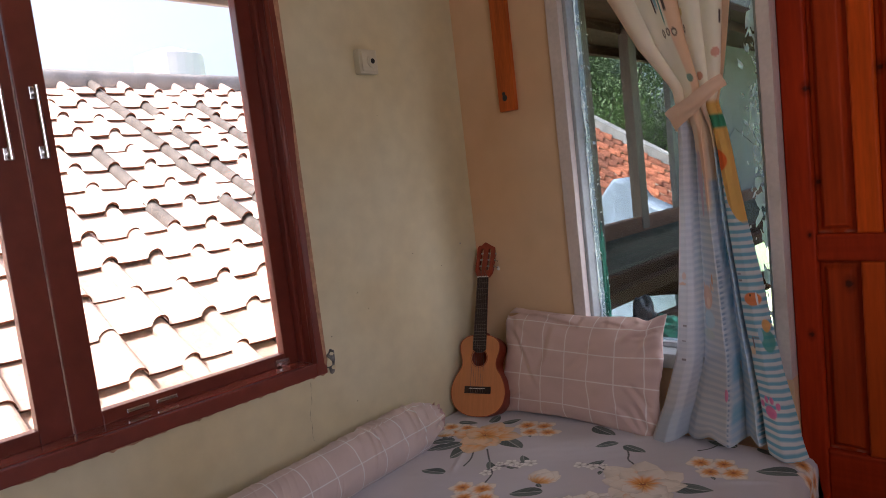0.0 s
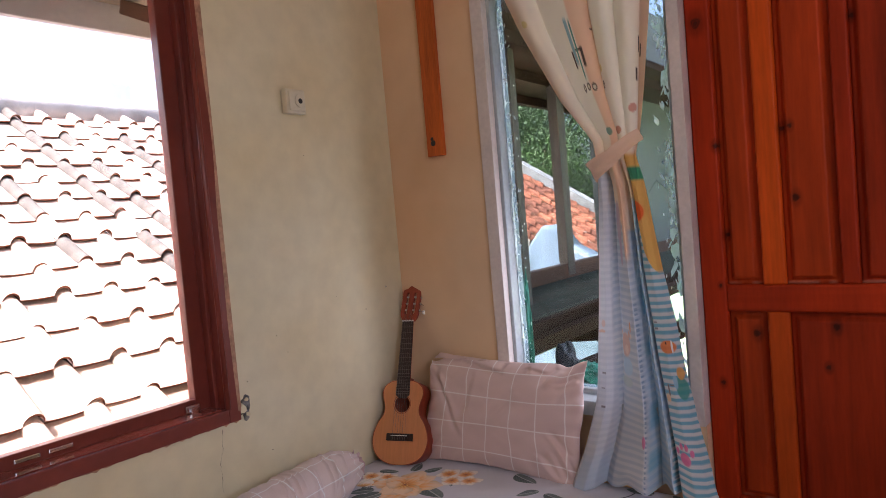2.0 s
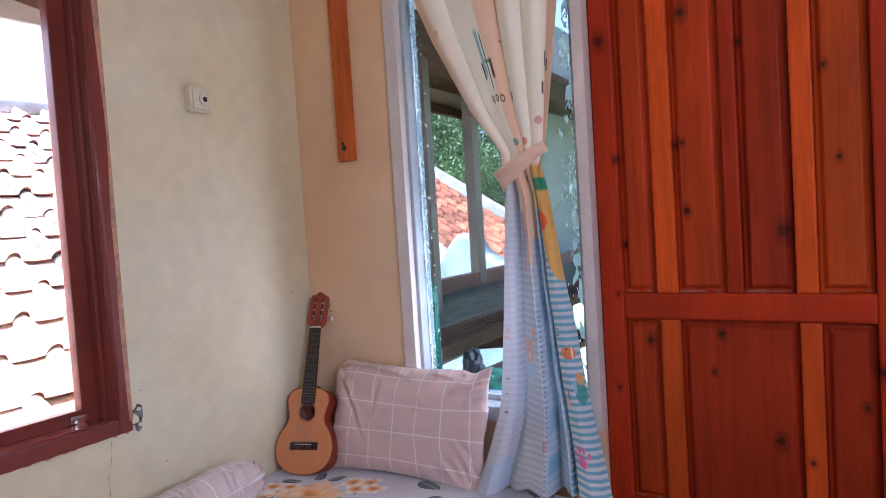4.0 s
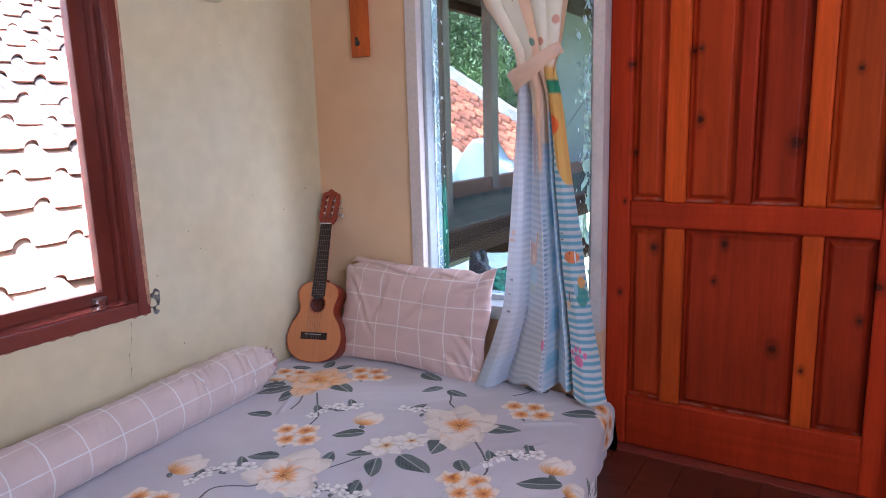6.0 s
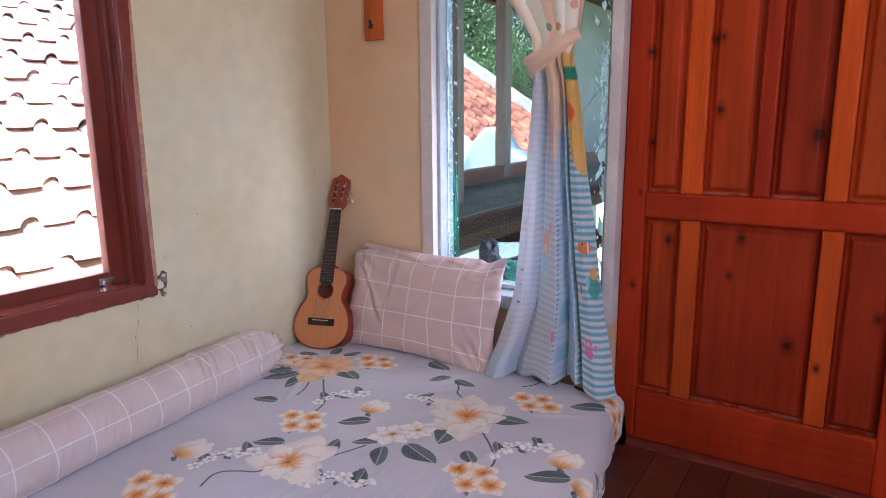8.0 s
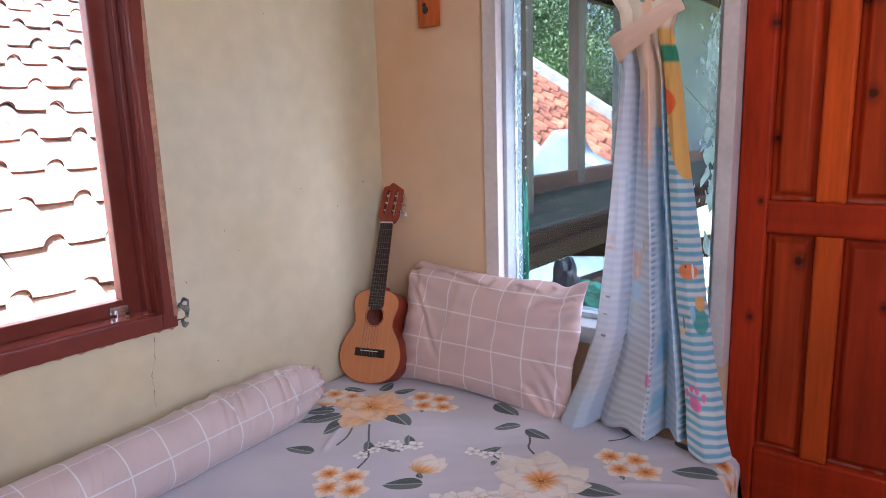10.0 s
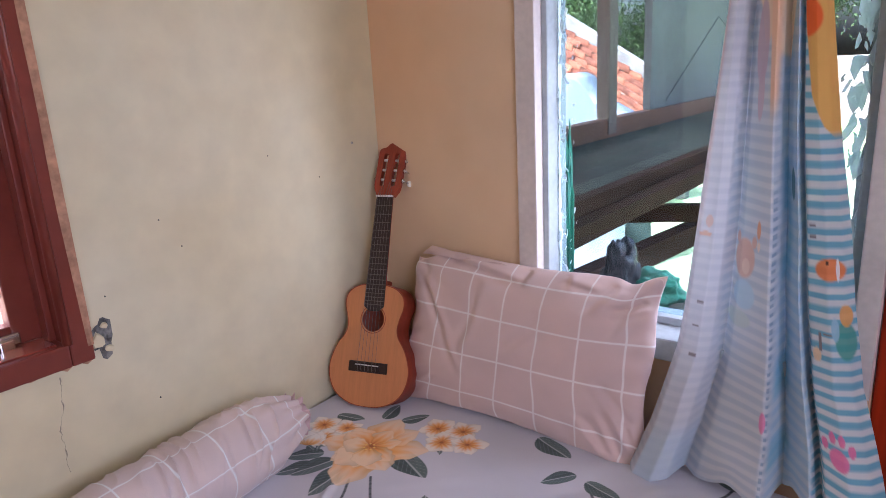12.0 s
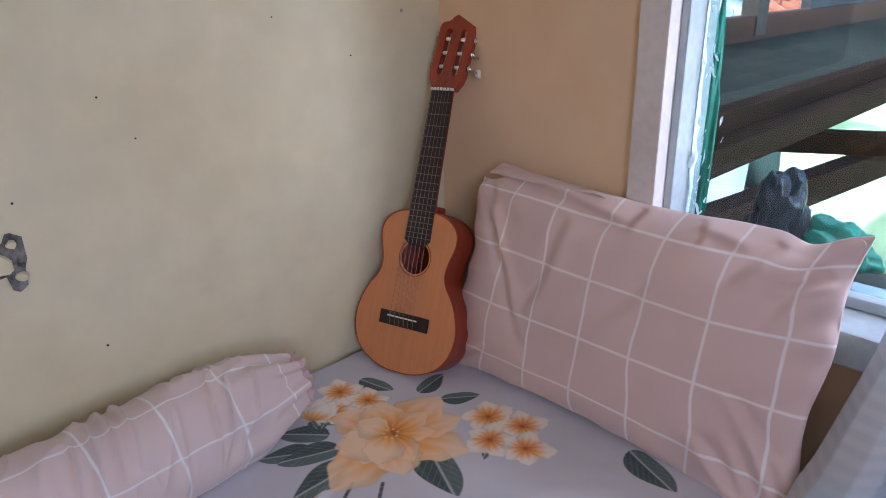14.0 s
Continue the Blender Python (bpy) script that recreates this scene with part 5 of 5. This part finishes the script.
sw = thing("wall_socket", "square cream plastic wall socket box with a round black outlet", "socket", (WX, 1.628, 1.545))
bm = bmesh.new()
box(bm, 0, 0.03, -0.042, 0.042, -0.042, 0.042, 0.006)
part("box", bm, M_CREAM, sw, smooth=False)
bm = bmesh.new()
box(bm, 0.03, 0.036, -0.034, 0.034, -0.034, 0.034, 0.003)
rod(bm, (0.034, 0.010, 0.0), (0.040, 0.010, 0.0), 0.022, 24)
part("cover", bm, M_CREAM, sw)
bm = bmesh.new()
rod(bm, (0.039, 0.010, 0.0), (0.0408, 0.010, 0.0), 0.009, 20)
part("outlet", bm, M_BLACK, sw, "round black outlet")

rnd = random.Random(11)
bm = bmesh.new()   # broken plaster by the window's lower corner
n = 22
ring = []
for i in range(n):
    a = i * 2 * math.pi / n
    r = rnd.uniform(0.75, 1.15)
    ring.append(bm.verts.new((0.0025, 0.026 * r * math.cos(a), 0.042 * r * math.sin(a) + 0.01 * math.sin(2 * a))))
mid = [bm.verts.new((0.007 * rnd.uniform(0.3, 1), v.co.y * 0.55, v.co.z * 0.55)) for v in ring]
for i in range(n):
    bm.faces.new((ring[i], ring[(i + 1) % n], mid[(i + 1) % n], mid[i]))
bm.faces.new(mid)
ob = part("plaster_patch", bm, M_PATCH)
ob.location = (WX, 1.318, 0.562)
ob.scale = (1, 0.9, 0.9)
tagged(ob, "broken plaster hole with loose pale chips on wall", "plaster patch")
for cy, cz, ry, rz, tilt in ((-0.009, -0.004, 0.013, 0.021, 0.3), (0.010, -0.026, 0.010, 0.010, -0.5), (0.007, 0.026, 0.009, 0.007, 0.9)):
    bm = bmesh.new()
    lo, hi = [], []
    for i in range(9):
        a = i * 2 * math.pi / 9 + tilt
        r = rnd.uniform(0.7, 1.15)
        lo.append(bm.verts.new((0.003, cy + ry * r * math.cos(a), cz + rz * r * math.sin(a))))
        hi.append(bm.verts.new((0.0095 + 0.002 * math.cos(a), cy + ry * 0.8 * r * math.cos(a), cz + rz * 0.8 * r * math.sin(a))))
    for i in range(9):
        bm.faces.new((lo[i], lo[(i + 1) % 9], hi[(i + 1) % 9], hi[i]))
    bm.faces.new(hi)
    part("plaster_chip", bm, M_WALL, ob, "cream loose plaster chip")
bm = bmesh.new()   # ragged raw edge of plaster round the window frame
for side_, n_ in (("low", 120), ("end", 100)):
    pr = None
    for i in range(n_ + 1):
        f = i / n_
        wd = 0.002 + 0.011 * max(0.0, rnd.gauss(0.35, 0.3)) * (0.5 + 0.5 * math.sin(f * 23 + 1) ** 2)
        if side_ == "low":
            y = WIN_Y0 + (WIN_Y1 - WIN_Y0) * f
            cr = (bm.verts.new((0.0016, y, WIN_Z0 - wd)), bm.verts.new((0.0016, y, WIN_Z0 + 0.001)))
        else:
            z = WIN_Z0 + (WIN_Z1 - WIN_Z0) * f
            cr = (bm.verts.new((0.0016, WIN_Y1 - 0.001, z)), bm.verts.new((0.0016, WIN_Y1 + wd * 0.6, z)))
        if pr:
            bm.faces.new((pr[0], cr[0], cr[1], pr[1]))
        pr = cr
prev = None
for i in range(161):
    f = i / 160
    z = WIN_Z0 + 0.03 + (WIN_Z1 - WIN_Z0 - 0.03) * f
    wd = 0.005 + 0.020 * float(vnoise(np.array(z * 5.0 + 2), np.array(0.5))) * (0.35 + 0.65 * math.sin(f * 5 + 0.3) ** 2)
    yo = WIN_Y1 + 0.0015 + 0.003 * float(vnoise(np.array(z * 60.0), np.array(3.5)))
    row = [bm.verts.new(p) for p in ((0.0148, WIN_Y1 - wd, z), (0.0160, WIN_Y1 - wd * 0.5, z), (0.0145, WIN_Y1 + 0.001, z), (0.001, yo + 0.002, z))]
    if prev:
        for k in range(3):
            bm.faces.new((prev[k], prev[k + 1], row[k + 1], row[k]))
    prev = row
bmesh.ops.translate(bm, verts=bm.verts, vec=(0, -0.55, -WIN_Z0))
part("raw_plaster_edge", bm, M_RAW, win, "ragged orange-tan plaster edge along the frame")
for (py, pz), r in zip(((1.471, 0.761), (1.512, 0.697), (1.905, 0.78), (2.028, 0.85), (1.756, 0.852), (1.34, 0.639), (1.412, 0.395), (1.664, 1.365)), (0.0022, 0.002, 0.0022, 0.005, 0.0018, 0.0025, 0.0025, 0.002)):
    bm = bmesh.new()
    rod(bm, (0, 0, 0), (0.002, 0, 0), r * 0.75, 8, r * 0.5)
    ob = part("nail", bm, M_BLACK if r < 0.004 else M_CEMENT)
    ob.location = (WX, py, pz)
    tagged(ob, "small dark nail head in the wall", "nail", "nails in the wall")
bm = bmesh.new()
pr = None
y = 1.235
for i in range(46):
    z = 0.515 - i * 0.0042
    y += rnd.gauss(-0.0004, 0.0011)
    wd = 0.0003 + 0.0009 * max(0.0, math.sin(i * 0.55 + 1) + 0.2 * rnd.random())
    cr = (bm.verts.new((WX + 0.0012, y - wd, z)), bm.verts.new((WX + 0.0012, y + wd, z)))
    if pr:
        bm.faces.new((pr[0], pr[1], cr[1], cr[0]))
    pr = cr
tagged(part("wall_crack", bm, M_HOLE), "thin dark crack in the plaster under the window", "crack")

# ---- outside the west window ----
tagged(part("ground", boxes((-400, 400, -400, 400, -3.4, -3.2)), M_GROUND), "dusty ground far below the room", "ground", kind="structure")
eave = thing("eave", "weathered pale fascia board and soffit over the window", "eave", (-1.92, 0.5, 1.9), kind="structure")
bm = bmesh.new()
box(bm, -0.45, 0.0, -3.0, 3.6, 0.07, 0.10)
part("soffit", bm, M_POST, eave)
bm = bmesh.new()
box(bm, -0.48, -0.45, -3.0, 3.6, -0.03, 0.12, 0.004)
part("fascia", bm, M_FASCIA, eave)
bm = bmesh.new()
beam(bm, (-0.40, 0.86, 0.05), (-0.0, 0.86, -0.12), 0.045, 0.05)
part("bracket", bm, M_BEAM, eave)

# ---- outside the north window ----
por = thing("lean_to", "weathered timber lean-to with dark beams and grey cement ledge", "lean-to", (-1.65, 3.6, -3.2))


def ppart(name, bm, m, label=""):
    bmesh.ops.translate(bm, verts=bm.verts, vec=-Vector((-1.65, 3.6, -3.2)))
    return part(name, bm, m, por, label)


bm = bmesh.new()
box(bm, -1.92, -1.48, 2.26, 7.5, 0.56, 0.60)
for v in bm.verts:
    v.co.z += (-1.48 - v.co.x) * 0.21
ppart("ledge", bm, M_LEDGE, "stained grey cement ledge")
bm = bmesh.new()
box(bm, -1.90, -1.84, 2.6, 7.5, 0.66, 0.76, 0.004)
ppart("kerb_board", bm, M_BOARD, "brown plank kerb")
for a, b, wd, h in (((-1.47, 2.26, 0.565), (-1.46, 6.8, 0.575), 0.05, 0.09), ((-1.41, 2.26, 0.535), (-1.38, 6.8, 0.545), 0.06, 0.06), ((-1.56, 2.72, 0.27), (-1.30, 4.4, 0.30), 0.07, 0.09)):
    bm = bmesh.new()
    beam(bm, a, b, wd, h)
    ppart("beam", bm, M_BEAM)
bm = bmesh.new()
beam(bm, (-1.9, 3.30, 0.39), (-0.9, 3.85, 0.39), 0.06, 0.07)
ppart("cross_beam", bm, M_BEAM)
for y, wd, z0, m in ((3.745, 0.088, 0.69, M_POST), (2.52, 0.10, -3.2, M_BEAM)):
    bm = bmesh.new()
    box(bm, -1.896, -1.834, y - wd / 2, y + wd / 2, z0, 2.3, 0.004)
    ppart("post", bm, m)
bm = bmesh.new()
box(bm, -1.715, -1.655, 2.87, 2.93, 0.60, 2.3, 0.004)
ppart("post", bm, M_POST)
bm = bmesh.new()
box(bm, -1.90, -1.86, 4.27, 9.5, 0.70, 2.6, 0.003)
ppart("wall_board", bm, M_PANEL, "grey fibre-cement wall board")
bm = bmesh.new()
beam(bm, (-1.858, 4.5, 0.79), (-1.858, 5.4, 1.25), 0.006, 0.008, 0)
beam(bm, (-1.858, 5.4, 1.25), (-1.858, 6.6, 0.85), 0.006, 0.008, 0)
ppart("trim_batten", bm, M_PANEL)
for x in (-1.7,):
    bm = bmesh.new()
    box(bm, x - 0.05, x + 0.05, 2.3, 2.4, -3.2, 0.6, 0.004)
    ppart("leg", bm, M_BEAM)
roof = thing("lean_to_roof", "dark underside of a low lean-to roof", "roof", (-1.6, 2.9, 1.9))
bm = bmesh.new()
box(bm, -0.9, 0.22, -0.6, 3.6, 0.0, 0.04)
for v in bm.verts:
    v.co.z -= (v.co.y + 0.6) * 0.01
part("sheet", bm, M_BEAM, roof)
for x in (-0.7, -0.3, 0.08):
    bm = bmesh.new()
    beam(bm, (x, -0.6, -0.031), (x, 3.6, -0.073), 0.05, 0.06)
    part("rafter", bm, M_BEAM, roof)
ter = part("terrace", boxes((-9, 3, 4.2, 14, -0.85, -0.70)), M_GREEN)
tagged(ter, "pale green sunlit terrace roof below the window", "terrace", kind="structure")
tagged(part("terrace_wall", boxes((-9, 3, 14, 14.15, -3.2, -0.2), (-9, 3, 4.2, 4.35, -3.2, -0.85)), M_GREEN), "pale green plastered wall", "wall", kind="structure")
tagged(part("outer_sill", boxes((-1.36, -0.6, WY + 0.121, 2.42, 0.36, 0.42)), M_LEDGE), "grey cement ledge under the window outside", "ledge", kind="structure")


def lump(name, label, cat, at, size, m, seed, twist=0.5):
    bm = bmesh.new()
    bmesh.ops.create_icosphere(bm, subdivisions=5, radius=1.0)
    for v in bm.verts:
        p = v.co.copy()
        d = noise.noise(p * 1.9 + Vector((seed, 0, 0))) * 0.40 + abs(noise.noise(p * 3.6 + Vector((0, seed, 0)))) * 0.20 - abs(noise.noise(p * 8 + Vector((0, 0, seed)))) * 0.07
        v.co = p * (0.85 + d)
        v.co = Vector((v.co.x * size[0], v.co.y * size[1], (v.co.z + 0.85) * size[2]))
        v.co.z = max(v.co.z, 0.0)
    ob = part(name, bm, m, smooth=True)
    ob.location = at
    return tagged(ob, label, cat)


lump("plastic_bag", "crumpled black plastic bag on the outer ledge", "bag", (-1.19, 2.33, 0.42), (0.055, 0.045, 0.095), M_BBAG, 3.0)
lump("plastic_bag", "crumpled green plastic bag on the outer ledge", "bag", (-1.10, 2.345, 0.42), (0.07, 0.04, 0.055), M_GBAG, 5.0)
lump("plastic_bag", "tall green plastic sheet bundled against the post", "bag", (-1.303, 2.272, 0.42), (0.017, 0.016, 0.25), M_GBAG, 8.0)
lump("plastic_bag", "green plastic bag heaped on the outer ledge", "bag", (-0.90, 2.34, 0.42), (0.09, 0.04, 0.035), M_GBAG, 9.0)

# far tiled roof with its pale verge
fr = thing("far_roof", "sunlit orange tiled gable roof of a neighbouring house", "roof", (-4.2, 8.0, -0.7))
DIRV = Vector((1.95, 0, -1.22)).normalized()
DOWN = Vector((0.25, -1.0, -0.62)).normalized()
A0 = Vector((-5.9, 9.0, 2.11))


def wave_roof(rows, cols, tw, tl):
    """Rolls that run down the slope; each tile laps over the one below it."""
    bm = bmesh.new()
    nrm = DIRV.cross(DOWN).normalized()
    nrm = nrm if nrm.z > 0 else -nrm
    for r in range(rows):
        for c in range(cols):
            jit = noise.noise(Vector((r * 3.1, c * 2.7, 0.5)))
            o = A0 + DOWN * (r * tw) + DIRV * (c * tl + 0.03 * jit + (0.4 * tl if r % 2 else 0)) + nrm * 0.012 * jit
            top, bot = [], []
            for k in range(8):
                f = k / 7
                h = 0.036 * math.sin(f * math.pi) ** 0.7
                top.append(bm.verts.new(o + DOWN * (f * tw) + nrm * h))
                bot.append(bm.verts.new(o + DOWN * (f * tw) + DIRV * (tl * 1.14) + nrm * (h + 0.035)))
            low = [bm.verts.new(v.co - nrm * 0.045) for v in bot]
            for k in range(7):
                bm.faces.new((top[k], top[k + 1], bot[k + 1], bot[k]))
                bm.faces.new((bot[k], bot[k + 1], low[k + 1], low[k]))
    return bm


bm = wave_roof(10, 13, 0.135, 0.205)
bmesh.ops.translate(bm, verts=bm.verts, vec=-Vector((-4.2, 8.0, -0.7)))
part("roof_tiles", bm, M_TILE_FAR, fr, "orange clay roof tiles with dark gaps")["kind"] = "stuff"
bm = bmesh.new()
beam(bm, A0 + Vector((-0.3, 0.05, 0.22)), A0 + DIRV * 3.4 + Vector((0, 0.05, 0.06)), 0.2, 0.22)
bmesh.ops.translate(bm, verts=bm.verts, vec=-Vector((-4.2, 8.0, -0.7)))
part("verge", bm, M_MOSS, fr, "pale mortar verge")
bm = boxes((-6.4, -3.2, 9.05, 9.2, -0.7, 0.3))
bmesh.ops.translate(bm, verts=bm.verts, vec=-Vector((-4.2, 8.0, -0.7)))
part("gable_wall", bm, M_PANEL, fr)

# tarpaulin heap
xs, zs_ = np.linspace(-4.0, -2.45, 90), np.linspace(0, 1, 40)
XT, FT = np.meshgrid(xs, zs_)
topz = np.interp(XT, [-4.0, -3.55, -3.36, -3.2, -3.03, -2.93, -2.8, -2.55, -2.3, -1.95], [0.1, 0.3, 0.52, 0.78, 0.97, 0.93, 0.75, 0.62, 0.62, 0.55])
ZT = -0.7 + (topz + 0.7) * FT
YT = 6.0 + 0.3 * (1 - FT) ** 1.5 * -0.6 + 0.05 * np.sin(XT * 14 + FT * 4) * (0.3 + 0.7 * (1 - FT)) + 0.1 * (vnoise(XT * 3, FT * 4) - 0.5)
front = np.stack([XT + 2.9, YT - 6.0, ZT + 0.7], -1)
backs = np.stack([XT + 2.9, 12.3 - YT - 6.0 + 0.02, ZT + 0.7], -1)[::-1]
ob = obj("tarpaulin", grid_mesh("tarpaulin", np.concatenate([front, backs], 0)), M_TARP, smooth=True)
ob.location = (-3.1, 6.0, -0.74)
tagged(ob, "blue-white tarpaulin draped over a heap on the terrace", "tarpaulin")


def tree(at, height, crown_r, seed, n):
    rg = random.Random(seed)
    tr = thing("tree", "leafy green tree behind the neighbouring roof", "tree", at, group="trees behind the roof")
    bm = bmesh.new()
    rod(bm, (0, 0, 0), (0.2, 0.1, height * 0.55), 0.22, 10, 0.13)
    tips = []
    for i in range(9):
        a = i * 2.4
        e = Vector((math.cos(a) * crown_r * rg.uniform(0.4, 0.9), math.sin(a) * crown_r * rg.uniform(0.4, 0.9), height * rg.uniform(0.55, 0.98)))
        rod(bm, (0.2, 0.1, height * 0.5), e, 0.09, 7, 0.02)
        tips.append(e)
        for _ in range(3):
            e2 = e + Vector((rg.uniform(-1, 1), rg.uniform(-1, 1), rg.uniform(-0.5, 0.7)))
            rod(bm, e, e2, 0.025, 5, 0.008)
            tips.append(e2)
    part("trunk", bm, M_BARK, tr)
    vs, fs = [], []
    for _ in range(n):
        c = rg.choice(tips)
        p = c + Vector((rg.gauss(0, 0.42), rg.gauss(0, 0.42), rg.gauss(0, 0.34)))
        d = Vector((rg.uniform(-1, 1), rg.uniform(-1, 1), rg.uniform(-0.9, 0.4))).normalized()
        s_ = d.cross(Vector((rg.uniform(-1, 1), rg.uniform(-1, 1), 1))).normalized()
        ln, wd = rg.uniform(0.06, 0.12), rg.uniform(0.013, 0.028)
        k = len(vs)
        bend = Vector((0, 0, -ln * 0.25))
        vs += [p, p + d * ln * 0.5 + s_ * wd, p + d * ln + bend, p + d * ln * 0.5 - s_ * wd]
        fs += [(k, k + 1, k + 2, k + 3)]
    me = bpy.data.meshes.new("crown")
    me.from_pydata([tuple(v) for v in vs], [], fs)
    obj("crown", me, M_LEAF, tr, "dense narrow green leaves")
    return tr


tree((-8.6, 15.0, -3.2), 8.2, 2.6, 4, 34000)
tree((-5.4, 17.0, -3.2), 8.6, 2.8, 9, 30000)
tree((-11.5, 17.5, -3.2), 8.5, 2.8, 14, 26000)

# small pale water tank on the ridge
tank = thing("water_tank", "pale plastic water tank behind the roof ridge", "water tank", (-6.6, 3.35, 1.84))
bm = bmesh.new()
rod(bm, (0, 0, 0), (0, 0, 0.80), 0.33, 24)
rod(bm, (0, 0, 0.80), (0, 0, 0.88), 0.33, 24, 0.12)
part("tank", bm, M_TANK, tank, smooth=False)
bm = bmesh.new()
for x, y in ((-0.25, -0.25), (0.25, -0.25), (-0.25, 0.25), (0.25, 0.25)):
    box(bm, x - 0.05, x + 0.05, y - 0.05, y + 0.05, -4.8, 0.0, 0.004)
part("stand", bm, M_POST, tank)

# ---- pieces: floor boards and the near roof's tiles ----
bm = bmesh.new()
box(bm, -0.055, 0.055, -1.96, 1.96, -0.012, 0.0, 0.0015)
plank = part("floor_board", bm, M_FLOOR, floor)
plank.location = (-1.74, 0.16, 0)
for i in range(1, 31):
    c = plank.copy()
    scene.collection.objects.link(c)
    c.location.x = -1.74 + i * 0.112

SLOPE, EXPO, TW = radians(30), 0.235, 0.2
nroof = thing("tiled_roof", "sun-bleached clay tile roof of the house next door", "roof", (-2.0, 2.0, 0.31))
bm = bmesh.new()


def tile_profile():
    """Points across one tile: a nearly flat pan, then a round roll."""
    pan = [(f, -0.010 - 0.003 * math.sin(f / 0.66 * math.pi)) for f in (0.0, 0.04, 0.23, 0.46, 0.66)]
    return pan + [(0.83 - 0.17 * math.cos(a), 0.042 * math.sin(a) - 0.008) for a in [math.pi * k / 9 for k in range(1, 10)]]


tl = 0.27
top, bot, low = [], [], []
for f, h in tile_profile():
    bot.append(bm.verts.new((0.0, f * TW, h + 0.023)))
    low.append(bm.verts.new((-0.004, f * TW, h + 0.010)))
    top.append(bm.verts.new((-tl, f * TW, h + 0.004)))
for k in range(len(top) - 1):
    bm.faces.new((top[k], top[k + 1], bot[k + 1], bot[k]))
    bm.faces.new((bot[k], bot[k + 1], low[k + 1], low[k]))
me_tile = bpy.data.meshes.new("roof_tile")
bmesh.ops.recalc_face_normals(bm, faces=bm.faces)
bm.to_mesh(me_tile)
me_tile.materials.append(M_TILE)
me_tile.materials.append(M_TILE_LIP_SHADE)
# every second face is a lip, in the shade-dark colour
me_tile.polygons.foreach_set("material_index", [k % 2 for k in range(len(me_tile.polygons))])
me_mossy = me_tile.copy()
me_mossy.materials.append(M_TILE_MOSSY)
for k, p in enumerate(me_mossy.polygons):
    if k % 2 == 0 and k >= 8:
        p.material_index = 2
me_tile.polygons.foreach_set("use_smooth", [False] * len(me_tile.polygons))
rt = Matrix.Rotation(SLOPE, 4, "Y")
rg = random.Random(21)
vs, fs = [], []
for r in range(15):
    for c in range(-20, 19):
        jit = Matrix.Translation((rg.uniform(-0.016, 0.016), rg.uniform(-0.005, 0.005), rg.uniform(-0.006, 0.006))) @ Matrix.Rotation(rg.uniform(-0.025, 0.025), 4, "Z") @ Matrix.Rotation(rg.uniform(-0.02, 0.02), 4, "X")
        m = rt @ Matrix.Translation((-r * EXPO, -1.9 + c * TW + 0.07, 0)) @ jit
        if r < 15 and 1 <= c <= 20:
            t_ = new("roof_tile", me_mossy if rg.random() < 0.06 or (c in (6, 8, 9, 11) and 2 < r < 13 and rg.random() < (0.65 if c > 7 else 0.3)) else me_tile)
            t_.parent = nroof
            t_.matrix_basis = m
        else:
            k0 = len(vs)
            vs += [tuple(m @ v.co) for v in me_tile.vertices]
            fs += [tuple(k0 + i for i in p.vertices) for p in me_tile.polygons]
me = bpy.data.meshes.new("farther_tiles")
me.from_pydata(vs, [], fs)
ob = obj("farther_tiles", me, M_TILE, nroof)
ob["kind"] = "stuff"
bm = bmesh.new()
ridge = -15 * EXPO
bmesh.ops.transform(bm, matrix=rt, verts=box(bm, ridge, 0.0, -6.5, 1.9, -0.06, -0.03))
part("roof_deck", bm, M_BEAM, nroof)
bm = bmesh.new()
rod(bm, rt @ Vector((ridge, -6.5, 0.0)), rt @ Vector((ridge, 1.9, 0.0)), 0.09, 14)
part("ridge_cap", bm, M_MOSS, nroof, "mortared ridge cap", True)
bm = bmesh.new()
bmesh.ops.transform(bm, matrix=rt, verts=box(bm, 0.0, 0.02, -6.5, 1.9, -0.10, 0.0, 0.003))
part("eaves_board", bm, M_POST, nroof)
bm = boxes((ridge * math.cos(SLOPE) - 0.1, -0.25, -6.4, 1.8, -3.51, -0.12))
part("house_wall", bm, M_PANEL, nroof)
